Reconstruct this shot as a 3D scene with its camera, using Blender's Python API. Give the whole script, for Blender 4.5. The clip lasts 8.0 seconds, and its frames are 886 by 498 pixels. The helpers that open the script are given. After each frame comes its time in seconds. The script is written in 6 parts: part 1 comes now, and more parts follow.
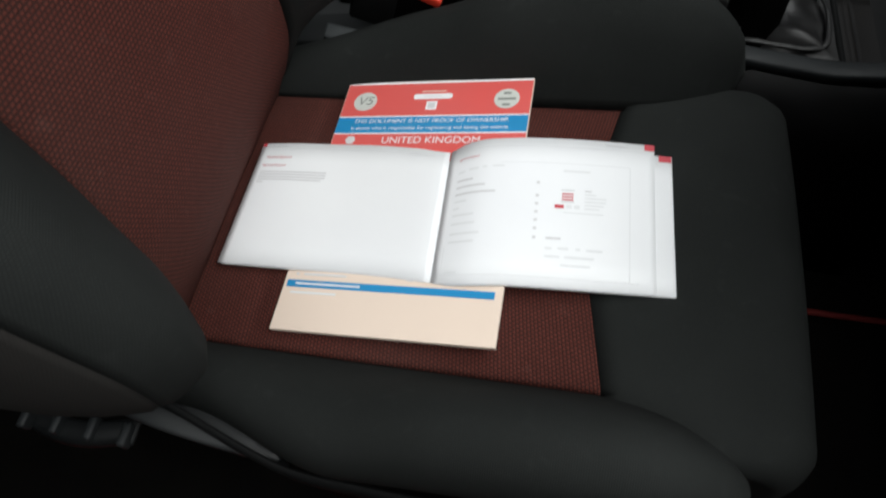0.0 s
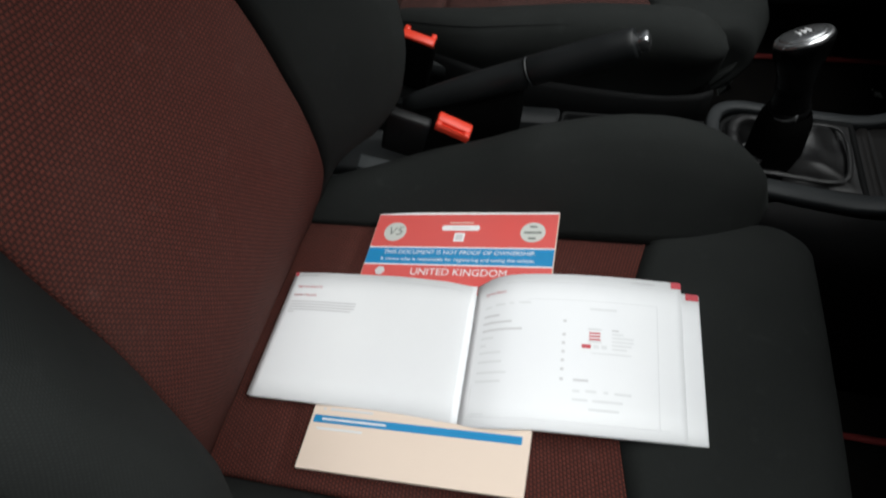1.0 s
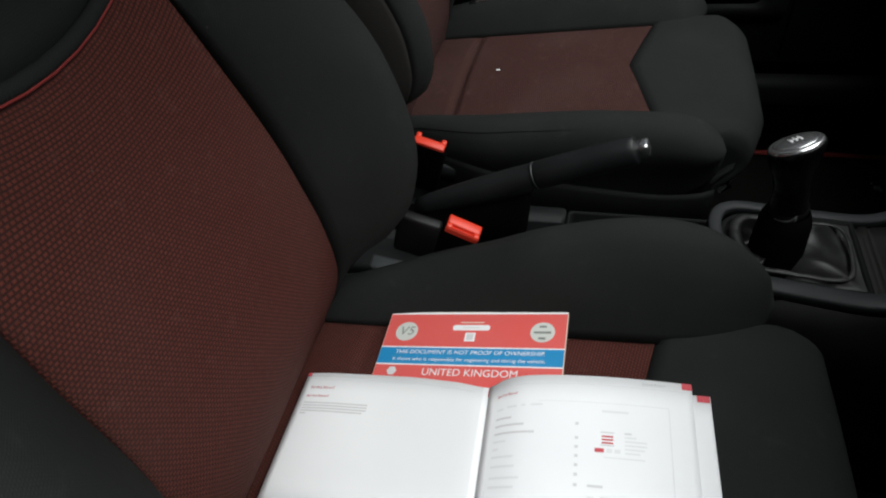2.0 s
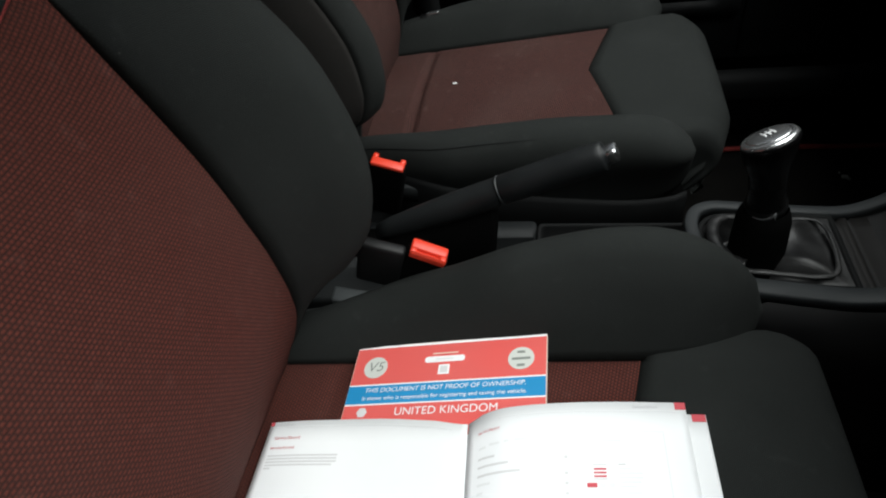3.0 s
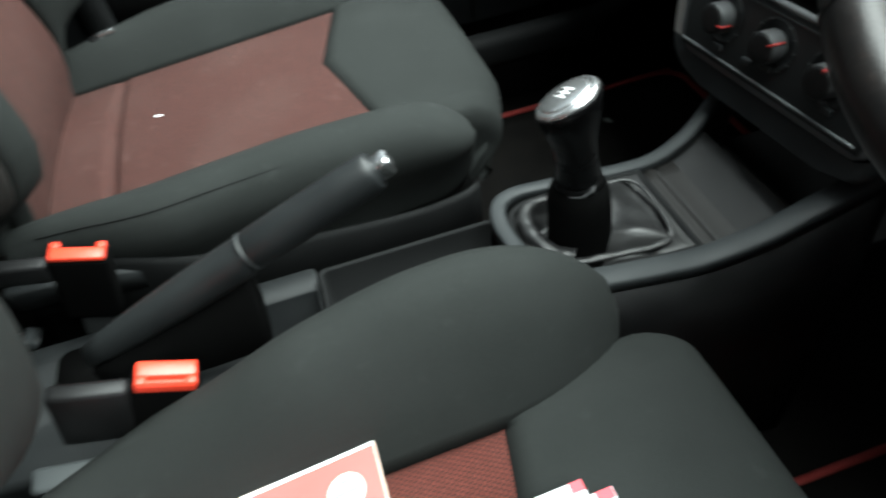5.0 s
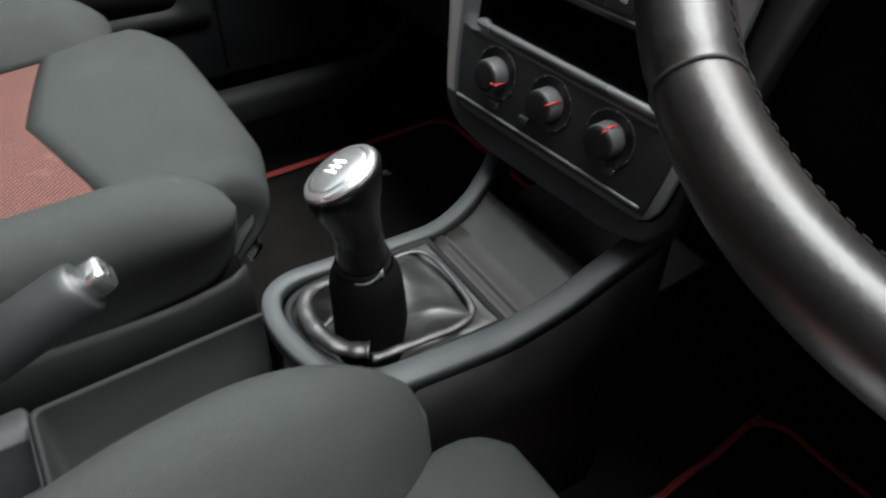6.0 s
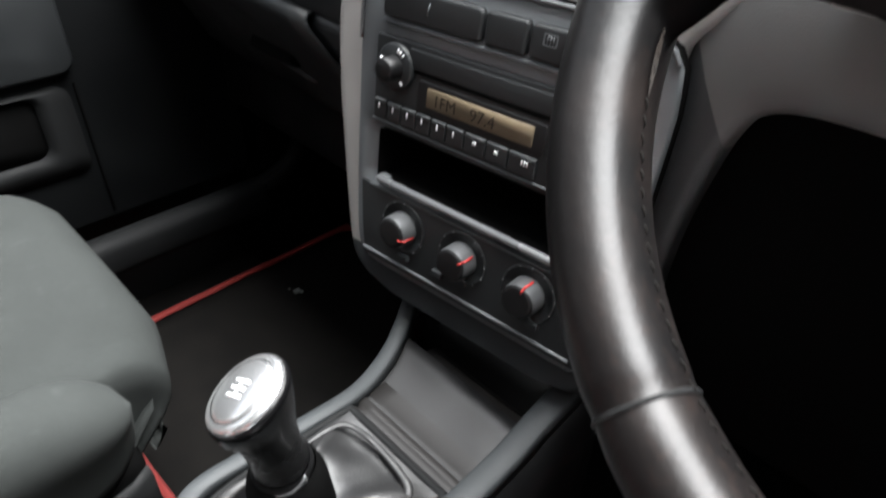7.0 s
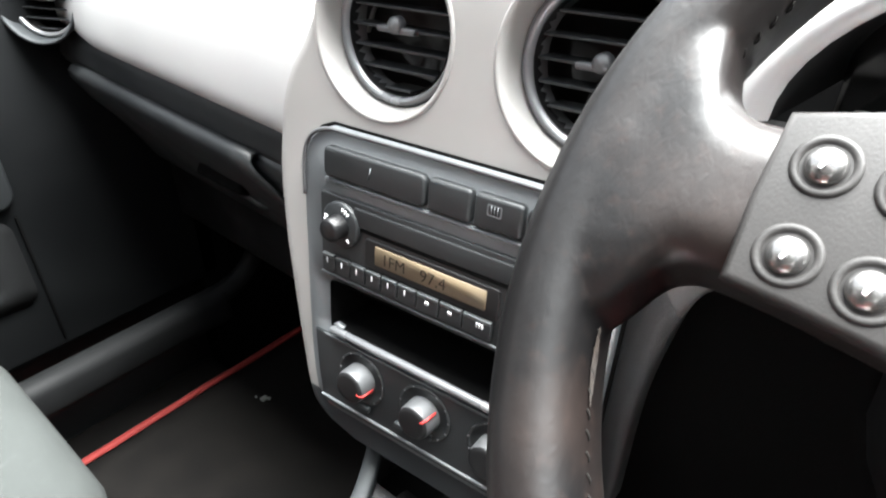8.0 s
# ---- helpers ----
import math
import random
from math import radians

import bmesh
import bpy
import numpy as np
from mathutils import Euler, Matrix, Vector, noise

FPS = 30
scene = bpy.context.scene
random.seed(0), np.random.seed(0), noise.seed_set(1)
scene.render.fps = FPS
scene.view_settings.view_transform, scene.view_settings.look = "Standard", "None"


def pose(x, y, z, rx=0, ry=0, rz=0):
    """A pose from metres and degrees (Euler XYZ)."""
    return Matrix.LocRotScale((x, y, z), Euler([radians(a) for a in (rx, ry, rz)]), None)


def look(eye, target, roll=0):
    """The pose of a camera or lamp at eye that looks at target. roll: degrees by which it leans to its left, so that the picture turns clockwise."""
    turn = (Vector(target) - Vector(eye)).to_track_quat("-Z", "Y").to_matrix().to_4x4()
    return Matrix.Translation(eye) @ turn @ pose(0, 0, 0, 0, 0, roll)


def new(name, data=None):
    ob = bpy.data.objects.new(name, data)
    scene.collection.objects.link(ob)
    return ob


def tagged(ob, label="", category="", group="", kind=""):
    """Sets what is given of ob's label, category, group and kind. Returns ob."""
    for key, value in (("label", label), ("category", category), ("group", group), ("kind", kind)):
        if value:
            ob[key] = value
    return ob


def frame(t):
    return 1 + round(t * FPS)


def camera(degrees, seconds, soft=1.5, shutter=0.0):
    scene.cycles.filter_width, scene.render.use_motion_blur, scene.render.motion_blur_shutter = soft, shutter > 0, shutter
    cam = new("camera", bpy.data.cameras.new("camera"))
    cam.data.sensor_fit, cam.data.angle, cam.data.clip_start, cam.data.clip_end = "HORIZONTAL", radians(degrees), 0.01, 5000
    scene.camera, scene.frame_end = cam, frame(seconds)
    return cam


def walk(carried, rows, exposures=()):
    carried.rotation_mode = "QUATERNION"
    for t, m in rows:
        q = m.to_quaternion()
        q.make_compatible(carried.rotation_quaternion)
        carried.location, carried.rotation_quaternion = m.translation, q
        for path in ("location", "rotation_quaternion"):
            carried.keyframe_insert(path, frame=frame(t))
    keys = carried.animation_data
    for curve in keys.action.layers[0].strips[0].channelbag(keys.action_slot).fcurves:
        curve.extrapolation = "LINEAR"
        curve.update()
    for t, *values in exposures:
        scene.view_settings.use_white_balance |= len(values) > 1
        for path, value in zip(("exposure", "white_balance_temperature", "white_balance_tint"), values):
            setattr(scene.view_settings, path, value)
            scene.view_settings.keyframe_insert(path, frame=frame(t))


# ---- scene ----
cam = camera(70.0, 8.0, soft=2.0, shutter=0.4)
PATH = [
    (0, (0.401, -0.678, 0.856), (0.108, 0.271, -0.88), -7.4),
    (0.5, (0.4, -0.65, 0.876), (0.072, 0.379, -0.807), -7.6),
    (1, (0.393, -0.638, 0.893), (-0.007, 0.504, -0.699), -8.7),
    (1.5, (0.394, -0.641, 0.903), (-0.061, 0.628, -0.575), -8.4),
    (2, (0.394, -0.636, 0.916), (-0.064, 0.703, -0.497), -8.7),
    (3.5, (0.393, -0.555, 0.862), (0.08, 0.857, -0.52), -11.6),
    (4, (0.39, -0.508, 0.842), (0.16, 0.932, -0.527), -11.7),
    (4.5, (0.384, -0.466, 0.814), (0.257, 1.005, -0.535), -10.9),
    (5, (0.406, -0.413, 0.772), (0.651, 0.937, -0.683), -9.3),
    (5.2, (0.418, -0.389, 0.755), (0.85, 0.905, -0.708), -4.8),
    (6.3, (0.463, -0.307, 0.73), (1.445, 0.812, -0.606), 4.8),
    (6.5, (0.472, -0.292, 0.744), (1.522, 0.817, -0.547), 4.8),
    (7, (0.499, -0.266, 0.773), (1.653, 0.826, -0.441), 2.9),
    (7.5, (0.532, -0.244, 0.809), (1.764, 0.857, -0.317), 1.5),
    (8, (0.551, -0.234, 0.829), (1.828, 0.859, -0.255), 0.2),
]
EXPOSURES = [(0, 0.04, 6500, 7), (1, 0.02, 6500, 7), (1.5, -0.02, 6500, 7), (2, 0.0, 6500, 7), (3.5, 0.61, 6500, -2), (4, 0.93, 6400, -10), (4.5, 1.4, 6400, -10), (5, 2.22, 6250, -4), (5.2, 2.4, 6500, 0), (6.3, 2.85, 6500, 6), (7, 3.3, 6500, 9), (7.5, 4.05, 6500, 8), (8, 4.6, 6500, 7)]
walk(cam, [(t, look(eye, target, roll)) for t, eye, target, roll in PATH], EXPOSURES)

# ---- light: overcast day through the open driver's door and the windows ----
world = bpy.data.worlds.new("overcast_sky")
scene.world = world
world.use_nodes = True
wn, wl = world.node_tree.nodes, world.node_tree.links
sky = wn.new("ShaderNodeTexSky")
sky.sky_type, sky.sun_disc = "NISHITA", False
sky.sun_elevation, sky.sun_rotation = radians(60), radians(94)
sky.air_density, sky.dust_density, sky.ozone_density = 1.0, 4.0, 0.6
grey = wn.new("ShaderNodeHueSaturation")
grey.inputs["Saturation"].default_value = 0.25
wl.new(sky.outputs[0], grey.inputs["Color"])
wl.new(grey.outputs[0], wn["Background"].inputs["Color"])
wn["Background"].inputs["Strength"].default_value = 0.05

sun = new("sun", bpy.data.lights.new("sun", "SUN"))
sun.data.energy, sun.data.angle, sun.data.color = 5.0, radians(80), (0.98, 0.99, 1.0)
sun.matrix_world = look((2.35, -0.45, 4.1), (0.4, 0, 0.4))


# ---- materials ----
def nodes_of(name):
    m = bpy.data.materials.new(name)
    m.use_nodes = True
    nt = m.node_tree
    return m, nt.nodes, nt.links, nt.nodes["Principled BSDF"]


def mixed(nodes, links, fac, a, b):
    mx = nodes.new("ShaderNodeMix")
    mx.data_type = "RGBA"
    for sock, v in ((mx.inputs[0], fac), (mx.inputs[6], a), (mx.inputs[7], b)):
        if isinstance(v, (int, float)):
            sock.default_value = v
        elif isinstance(v, tuple):
            sock.default_value = (*v, 1)
        else:
            links.new(v, sock)
    return mx.outputs[2]


def ramp(nodes, links, src, lo, hi):
    r = nodes.new("ShaderNodeMapRange")
    r.inputs[1].default_value, r.inputs[2].default_value = lo, hi
    links.new(src, r.inputs[0])
    return r.outputs[0]


def noise_of(nodes, links, scale, detail=3.0, coord="Object"):
    tc = nodes.new("ShaderNodeTexCoord")
    n = nodes.new("ShaderNodeTexNoise")
    n.inputs["Scale"].default_value, n.inputs["Detail"].default_value = scale, detail
    links.new(tc.outputs[coord], n.inputs["Vector"])
    return n.outputs["Fac"]


def bumped(nodes, links, bsdf, height, strength, distance=0.001):
    b = nodes.new("ShaderNodeBump")
    b.inputs["Strength"].default_value, b.inputs["Distance"].default_value = strength, distance
    links.new(height, b.inputs["Height"])
    links.new(b.outputs[0], bsdf.inputs["Normal"])


def surface(name, base, worn, rough=0.5, metal=0.0, grain=900.0, relief=0.3, blotch=9.0, coat=0.0, rough_var=0.12, spec=0.5):
    """A moulded or painted surface: two tones at a large scale, fine grain as relief, uneven gloss."""
    m, n, l, b = nodes_of(name)
    big = ramp(n, l, noise_of(n, l, blotch, 5), 0.35, 0.7)
    l.new(mixed(n, l, big, base, worn), b.inputs["Base Color"])
    fine = noise_of(n, l, grain, 2)
    if relief:
        bumped(n, l, b, fine, relief, 0.0008)
    r = n.new("ShaderNodeMapRange")
    r.inputs[3].default_value, r.inputs[4].default_value = rough - rough_var, rough + rough_var
    l.new(big, r.inputs[0])
    l.new(r.outputs[0], b.inputs["Roughness"])
    b.inputs["Metallic"].default_value = metal
    b.inputs["Specular IOR Level"].default_value = spec
    b.inputs["Coat Weight"].default_value = coat
    return m


def woven(name, thread, gap, cell_u, cell_v, dust, sheen=0.2, relief=0.6, gap_size=0.35, spotted=0.1):
    """Woven seat cloth on the uv map in metres: staggered rows of raised threads over a darker ground, with dust and rubbing."""
    m, n, l, b = nodes_of(name)
    uv = n.new("ShaderNodeUVMap")
    br = n.new("ShaderNodeTexBrick")
    br.offset = 0.5
    br.inputs["Scale"].default_value = 1.0
    br.inputs["Brick Width"].default_value, br.inputs["Row Height"].default_value = cell_u, cell_v
    br.inputs["Mortar Size"].default_value = gap_size * cell_v
    br.inputs["Mortar Smooth"].default_value = 0.6
    br.inputs["Color1"].default_value = (*thread, 1)
    br.inputs["Color2"].default_value = (*(c * 0.8 for c in thread), 1)
    br.inputs["Mortar"].default_value = (*gap, 1)
    l.new(uv.outputs[0], br.inputs["Vector"])
    big = ramp(n, l, noise_of(n, l, 6.0, 6), 0.45, 0.8)
    spots = ramp(n, l, noise_of(n, l, 60.0, 4), 0.62, 0.8)
    half = n.new("ShaderNodeMath")
    half.operation = "MULTIPLY"
    half.inputs[1].default_value = 0.35
    l.new(big, half.inputs[0])
    col = mixed(n, l, half.outputs[0], br.outputs["Color"], tuple(dust))
    q = n.new("ShaderNodeMath")
    q.operation = "MULTIPLY"
    q.inputs[1].default_value = spotted
    l.new(spots, q.inputs[0])
    col = mixed(n, l, q.outputs[0], col, tuple(min(1, c * 2.5) for c in dust))
    # scattered lint
    tc = n.new("ShaderNodeTexCoord")
    vo = n.new("ShaderNodeTexVoronoi")
    vo.inputs["Scale"].default_value = 34.0
    l.new(tc.outputs["Object"], vo.inputs["Vector"])
    near = ramp(n, l, vo.outputs["Distance"], 0.040, 0.022)
    pick = n.new("ShaderNodeSeparateColor")
    l.new(vo.outputs["Color"], pick.inputs[0])
    few = ramp(n, l, pick.outputs[0], 0.78, 0.9)
    both = n.new("ShaderNodeMath")
    both.operation = "MULTIPLY"
    l.new(near, both.inputs[0])
    l.new(few, both.inputs[1])
    weak = n.new("ShaderNodeMath")
    weak.operation = "MULTIPLY"
    weak.inputs[1].default_value = 0.32
    l.new(both.outputs[0], weak.inputs[0])
    l.new(mixed(n, l, weak.outputs[0], col, (0.12, 0.12, 0.115)), b.inputs["Base Color"])
    b.inputs["Roughness"].default_value = 0.92
    b.inputs["Specular IOR Level"].default_value = 0.12
    b.inputs["Sheen Weight"].default_value = sheen
    b.inputs["Sheen Roughness"].default_value = 0.5
    inv = n.new("ShaderNodeMath")
    inv.operation = "SUBTRACT"
    inv.inputs[0].default_value = 1.0
    l.new(br.outputs["Fac"], inv.inputs[1])
    bumped(n, l, b, inv.outputs[0], relief, 0.0012)
    return m


def plain(name, colour, rough=0.5, metal=0.0, emit=0.0):
    m, n, l, b = nodes_of(name)
    b.inputs["Base Color"].default_value = (*colour, 1)
    b.inputs["Roughness"].default_value, b.inputs["Metallic"].default_value = rough, metal
    if emit:
        b.inputs["Emission Color"].default_value = (*colour, 1)
        b.inputs["Emission Strength"].default_value = emit
    return m


RED_CLOTH = woven("red_honeycomb_cloth", (0.110, 0.029, 0.0215), (0.036, 0.0150, 0.0125), 0.0040, 0.0031, (0.076, 0.040, 0.034), 0.0, 0.6, 0.28, 0.12)
# passenger seat: duller, browner red with darker gaps and more spots
DULL_RED_CLOTH = woven("dull_red_honeycomb_cloth", (0.118, 0.045, 0.037), (0.022, 0.0135, 0.0125), 0.0040, 0.0031, (0.084, 0.055, 0.049), 0.0, 0.8, 0.36, 0.22)
BLACK_CLOTH = woven("black_seat_cloth", (0.0205, 0.0225, 0.0215), (0.013, 0.0144, 0.0138), 0.0022, 0.0016, (0.031, 0.0335, 0.0325), 0.0, 0.25)
FLANK_CLOTH = woven("plain_flank_cloth", (0.024, 0.0225, 0.021), (0.017, 0.016, 0.015), 0.0022, 0.0016, (0.032, 0.030, 0.028), 0.0, 0.2)
RED_THREAD = surface("red_piping_thread", (0.19, 0.014, 0.012), (0.14, 0.012, 0.010), 0.85, grain=900, relief=0.6)
DASH_GREY = surface("grey_dash_plastic", (0.300, 0.297, 0.293), (0.33, 0.327, 0.322), 0.46, grain=1300, relief=0.16)
# the dash plastic again, darkened because the stack's face gets less light
STACK_GREY = surface("warm_grey_shaded_plastic", (0.205, 0.198, 0.191), (0.23, 0.222, 0.214), 0.48, grain=1300, relief=0.16)
DARK_PLASTIC = surface("dark_grained_plastic", (0.0095, 0.0105, 0.0112), (0.014, 0.0155, 0.0162), 0.5, grain=1100, relief=0.16, spec=0.35)
BLACK_PLASTIC = surface("black_plastic", (0.0035, 0.0035, 0.0038), (0.006, 0.006, 0.0063), 0.48, spec=0.3, grain=900, relief=0.2)
SURROUND_GREY = surface("mid_grey_lower_dash", (0.075, 0.075, 0.073), (0.09, 0.09, 0.088), 0.5, grain=900, relief=0.2)
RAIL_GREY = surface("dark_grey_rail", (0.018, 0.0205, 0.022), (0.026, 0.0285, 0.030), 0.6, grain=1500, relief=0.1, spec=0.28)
HINGE_GREY = surface("grey_hinge_plastic", (0.045, 0.050, 0.052), (0.06, 0.065, 0.067), 0.6, grain=900, relief=0.2)
TRIM_GREY = surface("satin_grey_trim", (0.085, 0.092, 0.096), (0.105, 0.112, 0.116), 0.40, metal=0.1, grain=1500, relief=0.08)
SILVER = surface("satin_silver", (0.58, 0.60, 0.61), (0.48, 0.50, 0.51), 0.22, metal=0.9, grain=2000, relief=0.03)
BUTTON_SILVER = surface("satin_button_silver", (0.24, 0.235, 0.23), (0.20, 0.197, 0.193), 0.21, metal=0.9, relief=0.0, rough_var=0.05)
DIAL_SILVER = surface("dull_dial_silver", (0.105, 0.107, 0.110), (0.08, 0.082, 0.085), 0.42, metal=0.5, relief=0.0, rough_var=0.05)
KNOB_SILVER = surface("brushed_silver_cap", (0.80, 0.81, 0.82), (0.73, 0.74, 0.75), 0.27, metal=0.95, grain=1800, relief=0.0, rough_var=0.03)
ROUNDEL = surface("pale_printed_disc", (0.60, 0.62, 0.58), (0.55, 0.57, 0.54), 0.6, relief=0.0)
EMBLEM_INK = plain("grey_green_ink", (0.22, 0.24, 0.22), 0.6)
LIP_GREY = surface("satin_grey_lip", (0.13, 0.133, 0.137), (0.17, 0.173, 0.177), 0.34, metal=0.4, grain=1500, relief=0.05)
DOOR_PLASTIC = surface("black_door_plastic", (0.0034, 0.0037, 0.0040), (0.0050, 0.0055, 0.0058), 0.65, grain=1000, relief=0.2, spec=0.08)
MATTE_BLACK = surface("matte_black_plastic", (0.0046, 0.0049, 0.0051), (0.0068, 0.0072, 0.0074), 0.75, grain=1000, relief=0.25, spec=0.16)
PAD_GREY = surface("soft_grey_pad", (0.0095, 0.0086, 0.0082), (0.0125, 0.0115, 0.011), 0.55, grain=1200, relief=0.12, spec=0.28)
GLOSS_BLACK = surface("glossy_black_lens", (0.006, 0.006, 0.0065), (0.008, 0.008, 0.0085), 0.12, relief=0.0, rough_var=0.03)
KNOB_BLACK = surface("glossy_black_knob", (0.0028, 0.0028, 0.003), (0.004, 0.004, 0.0042), 0.28, relief=0.0, rough_var=0.04, spec=0.16)
CHROME = surface("chrome", (0.80, 0.81, 0.82), (0.70, 0.71, 0.72), 0.3, metal=1.0, relief=0.0, rough_var=0.05)
LEATHER = surface("black_leather", (0.0085, 0.0085, 0.009), (0.015, 0.0148, 0.0148), 0.46, grain=520, relief=0.3, blotch=14, spec=0.5)


# the wheel's plane: its leather is worn on the side that the driver holds
TL = radians(40.6)
WHEEL = Matrix.Translation((0.7088, -0.3262, 0.742)) @ pose(0, 0, 0, 0, 0, -2.7) @ Matrix(((0, math.sin(TL), -math.cos(TL)), (1, 0, 0), (0, math.cos(TL), math.sin(TL)))).to_4x4()


def worn_leather(name, base, worn):
    """Smooth black leather rubbed brown in patches, with fine creases and pores."""
    m, n, l, b = nodes_of(name)
    rub = ramp(n, l, noise_of(n, l, 16.0, 5), 0.40, 0.68)
    fleck = ramp(n, l, noise_of(n, l, 240.0, 3), 0.55, 0.75)
    half = n.new("ShaderNodeMath")
    half.operation = "MULTIPLY"
    half.inputs[1].default_value = 0.30
    l.new(fleck, half.inputs[0])
    place = n.new("ShaderNodeTexCoord")
    away = n.new("ShaderNodeVectorMath")
    away.operation = "SUBTRACT"
    away.inputs[1].default_value = WHEEL.translation
    l.new(place.outputs["Object"], away.inputs[0])
    flat = n.new("ShaderNodeCombineXYZ")
    for i in range(2):
        along = n.new("ShaderNodeVectorMath")
        along.operation = "DOT_PRODUCT"
        along.inputs[1].default_value = WHEEL.col[i].to_3d()
        l.new(away.outputs[0], along.inputs[0])
        l.new(along.outputs["Value"], flat.inputs[i])
    radius = n.new("ShaderNodeVectorMath")
    radius.operation = "LENGTH"
    l.new(flat.outputs[0], radius.inputs[0])
    held = ramp(n, l, radius.outputs["Value"], 0.174, 0.166)
    grip = n.new("ShaderNodeMath")
    grip.operation = "MULTIPLY"
    l.new(held, grip.inputs[0])
    l.new(half.outputs[0], grip.inputs[1])
    rubbed = n.new("ShaderNodeMath")
    rubbed.operation = "MULTIPLY"
    l.new(held, rubbed.inputs[0])
    l.new(rub, rubbed.inputs[1])
    col = mixed(n, l, rubbed.outputs[0], base, worn)
    l.new(mixed(n, l, grip.outputs[0], col, tuple(c * 1.9 for c in worn)), b.inputs["Base Color"])
    r = n.new("ShaderNodeMapRange")
    r.inputs[3].default_value, r.inputs[4].default_value = 0.36, 0.48
    l.new(rub, r.inputs[0])
    l.new(r.outputs[0], b.inputs["Roughness"])
    b.inputs["Specular IOR Level"].default_value = 0.31
    tc = n.new("ShaderNodeTexCoord")
    wave = n.new("ShaderNodeTexNoise")
    wave.inputs["Scale"].default_value, wave.inputs["Detail"].default_value, wave.inputs["Distortion"].default_value = 1.0, 4.0, 0.6
    mp = n.new("ShaderNodeMapping")
    mp.inputs["Scale"].default_value = (240, 420, 240)
    l.new(tc.outputs["Object"], mp.inputs["Vector"])
    l.new(mp.outputs[0], wave.inputs["Vector"])
    bumped(n, l, b, wave.outputs["Fac"], 0.13, 0.0010)
    return m


WHEEL_LEATHER = worn_leather("worn_wheel_leather", (0.0026, 0.0024, 0.0025), (0.0102, 0.0064, 0.0052))
CARPET = surface("black_carpet", (0.0028, 0.0025, 0.0023), (0.0056, 0.0050, 0.0045), 0.95, grain=600, relief=1.0, blotch=20, rough_var=0.04, spec=0.1)
PAPER = surface("white_paper", (0.86, 0.87, 0.88), (0.82, 0.83, 0.85), 0.55, grain=300, relief=0.04, blotch=5)
PEACH = surface("peach_paper", (0.80, 0.66, 0.55), (0.76, 0.63, 0.53), 0.6, grain=300, relief=0.04, blotch=5)
DOC_RED = surface("printed_red", (0.72, 0.11, 0.10), (0.68, 0.12, 0.11), 0.45, relief=0.0)
DOC_BLUE = surface("printed_blue", (0.02, 0.24, 0.50), (0.025, 0.26, 0.53), 0.45, relief=0.0)
INK_GREY = plain("grey_ink", (0.64, 0.64, 0.65), 0.6)
INK_PALE = plain("pale_ink", (0.74, 0.75, 0.76), 0.6)
INK_RED = plain("red_ink", (0.55, 0.06, 0.08), 0.6)
INK_WHITE = plain("white_ink", (0.82, 0.84, 0.85), 0.5)
BUCKLE_RED = surface("red_buckle_plastic", (0.72, 0.045, 0.02), (0.66, 0.05, 0.025), 0.35, grain=1500, relief=0.08)
WEBBING = surface("grey_moulding", (0.019, 0.021, 0.022), (0.027, 0.029, 0.030), 0.55, grain=900, relief=0.3)
MARK_WHITE = plain("white_print", (0.75, 0.76, 0.77), 0.5)
MARK_RED = plain("red_print", (0.36, 0.022, 0.02), 0.5)
DISPLAY = plain("amber_display", (0.125, 0.096, 0.060), 0.4, emit=0.006)
# near-black for black parts and joints; in hollows it puts shade into the colour
HOLLOW = surface("near_black_and_shade", (0.0012, 0.0012, 0.0012), (0.002, 0.002, 0.002), 0.9, spec=0.04)
DISPLAY_INK = plain("display_ink", (0.006, 0.004, 0.002), 0.5)
BODY_PAINT = surface("car_body_paint", (0.30, 0.02, 0.02), (0.28, 0.02, 0.02), 0.25, relief=0.0, coat=0.6)
HEADLINER = surface("grey_headliner", (0.32, 0.32, 0.31), (0.36, 0.36, 0.35), 0.9, grain=500, relief=0.4)
TARMAC = surface("tarmac", (0.045, 0.045, 0.046), (0.06, 0.06, 0.06), 0.9, grain=180, relief=0.8, blotch=1.5)

STITCH = surface("grey_thread", (0.006, 0.0055, 0.005), (0.009, 0.008, 0.0075), 0.9, relief=0.0, spec=0.1)
FRAYED = surface("frayed_tan_leather", (0.028, 0.020, 0.015), (0.012, 0.009, 0.007), 0.8, grain=700, relief=0.8, blotch=90)


# ---- mesh helpers ----
def part(name, bm, material, parent=None, label="", smooth=True):
    me = bpy.data.meshes.new(name)
    bmesh.ops.recalc_face_normals(bm, faces=bm.faces[:])
    bm.to_mesh(me)
    bm.free()
    if smooth:
        me.shade_smooth()
    me.materials.append(material)
    ob = new(name, me)
    if parent:
        ob.parent = parent
    if label:
        ob["label"] = label
    return ob


def thing(name, label, category, at=(0, 0, 0), group="", kind=""):
    ob = new(name)
    ob.location = at
    bpy.context.view_layer.update()
    return tagged(ob, label, category, group, kind)


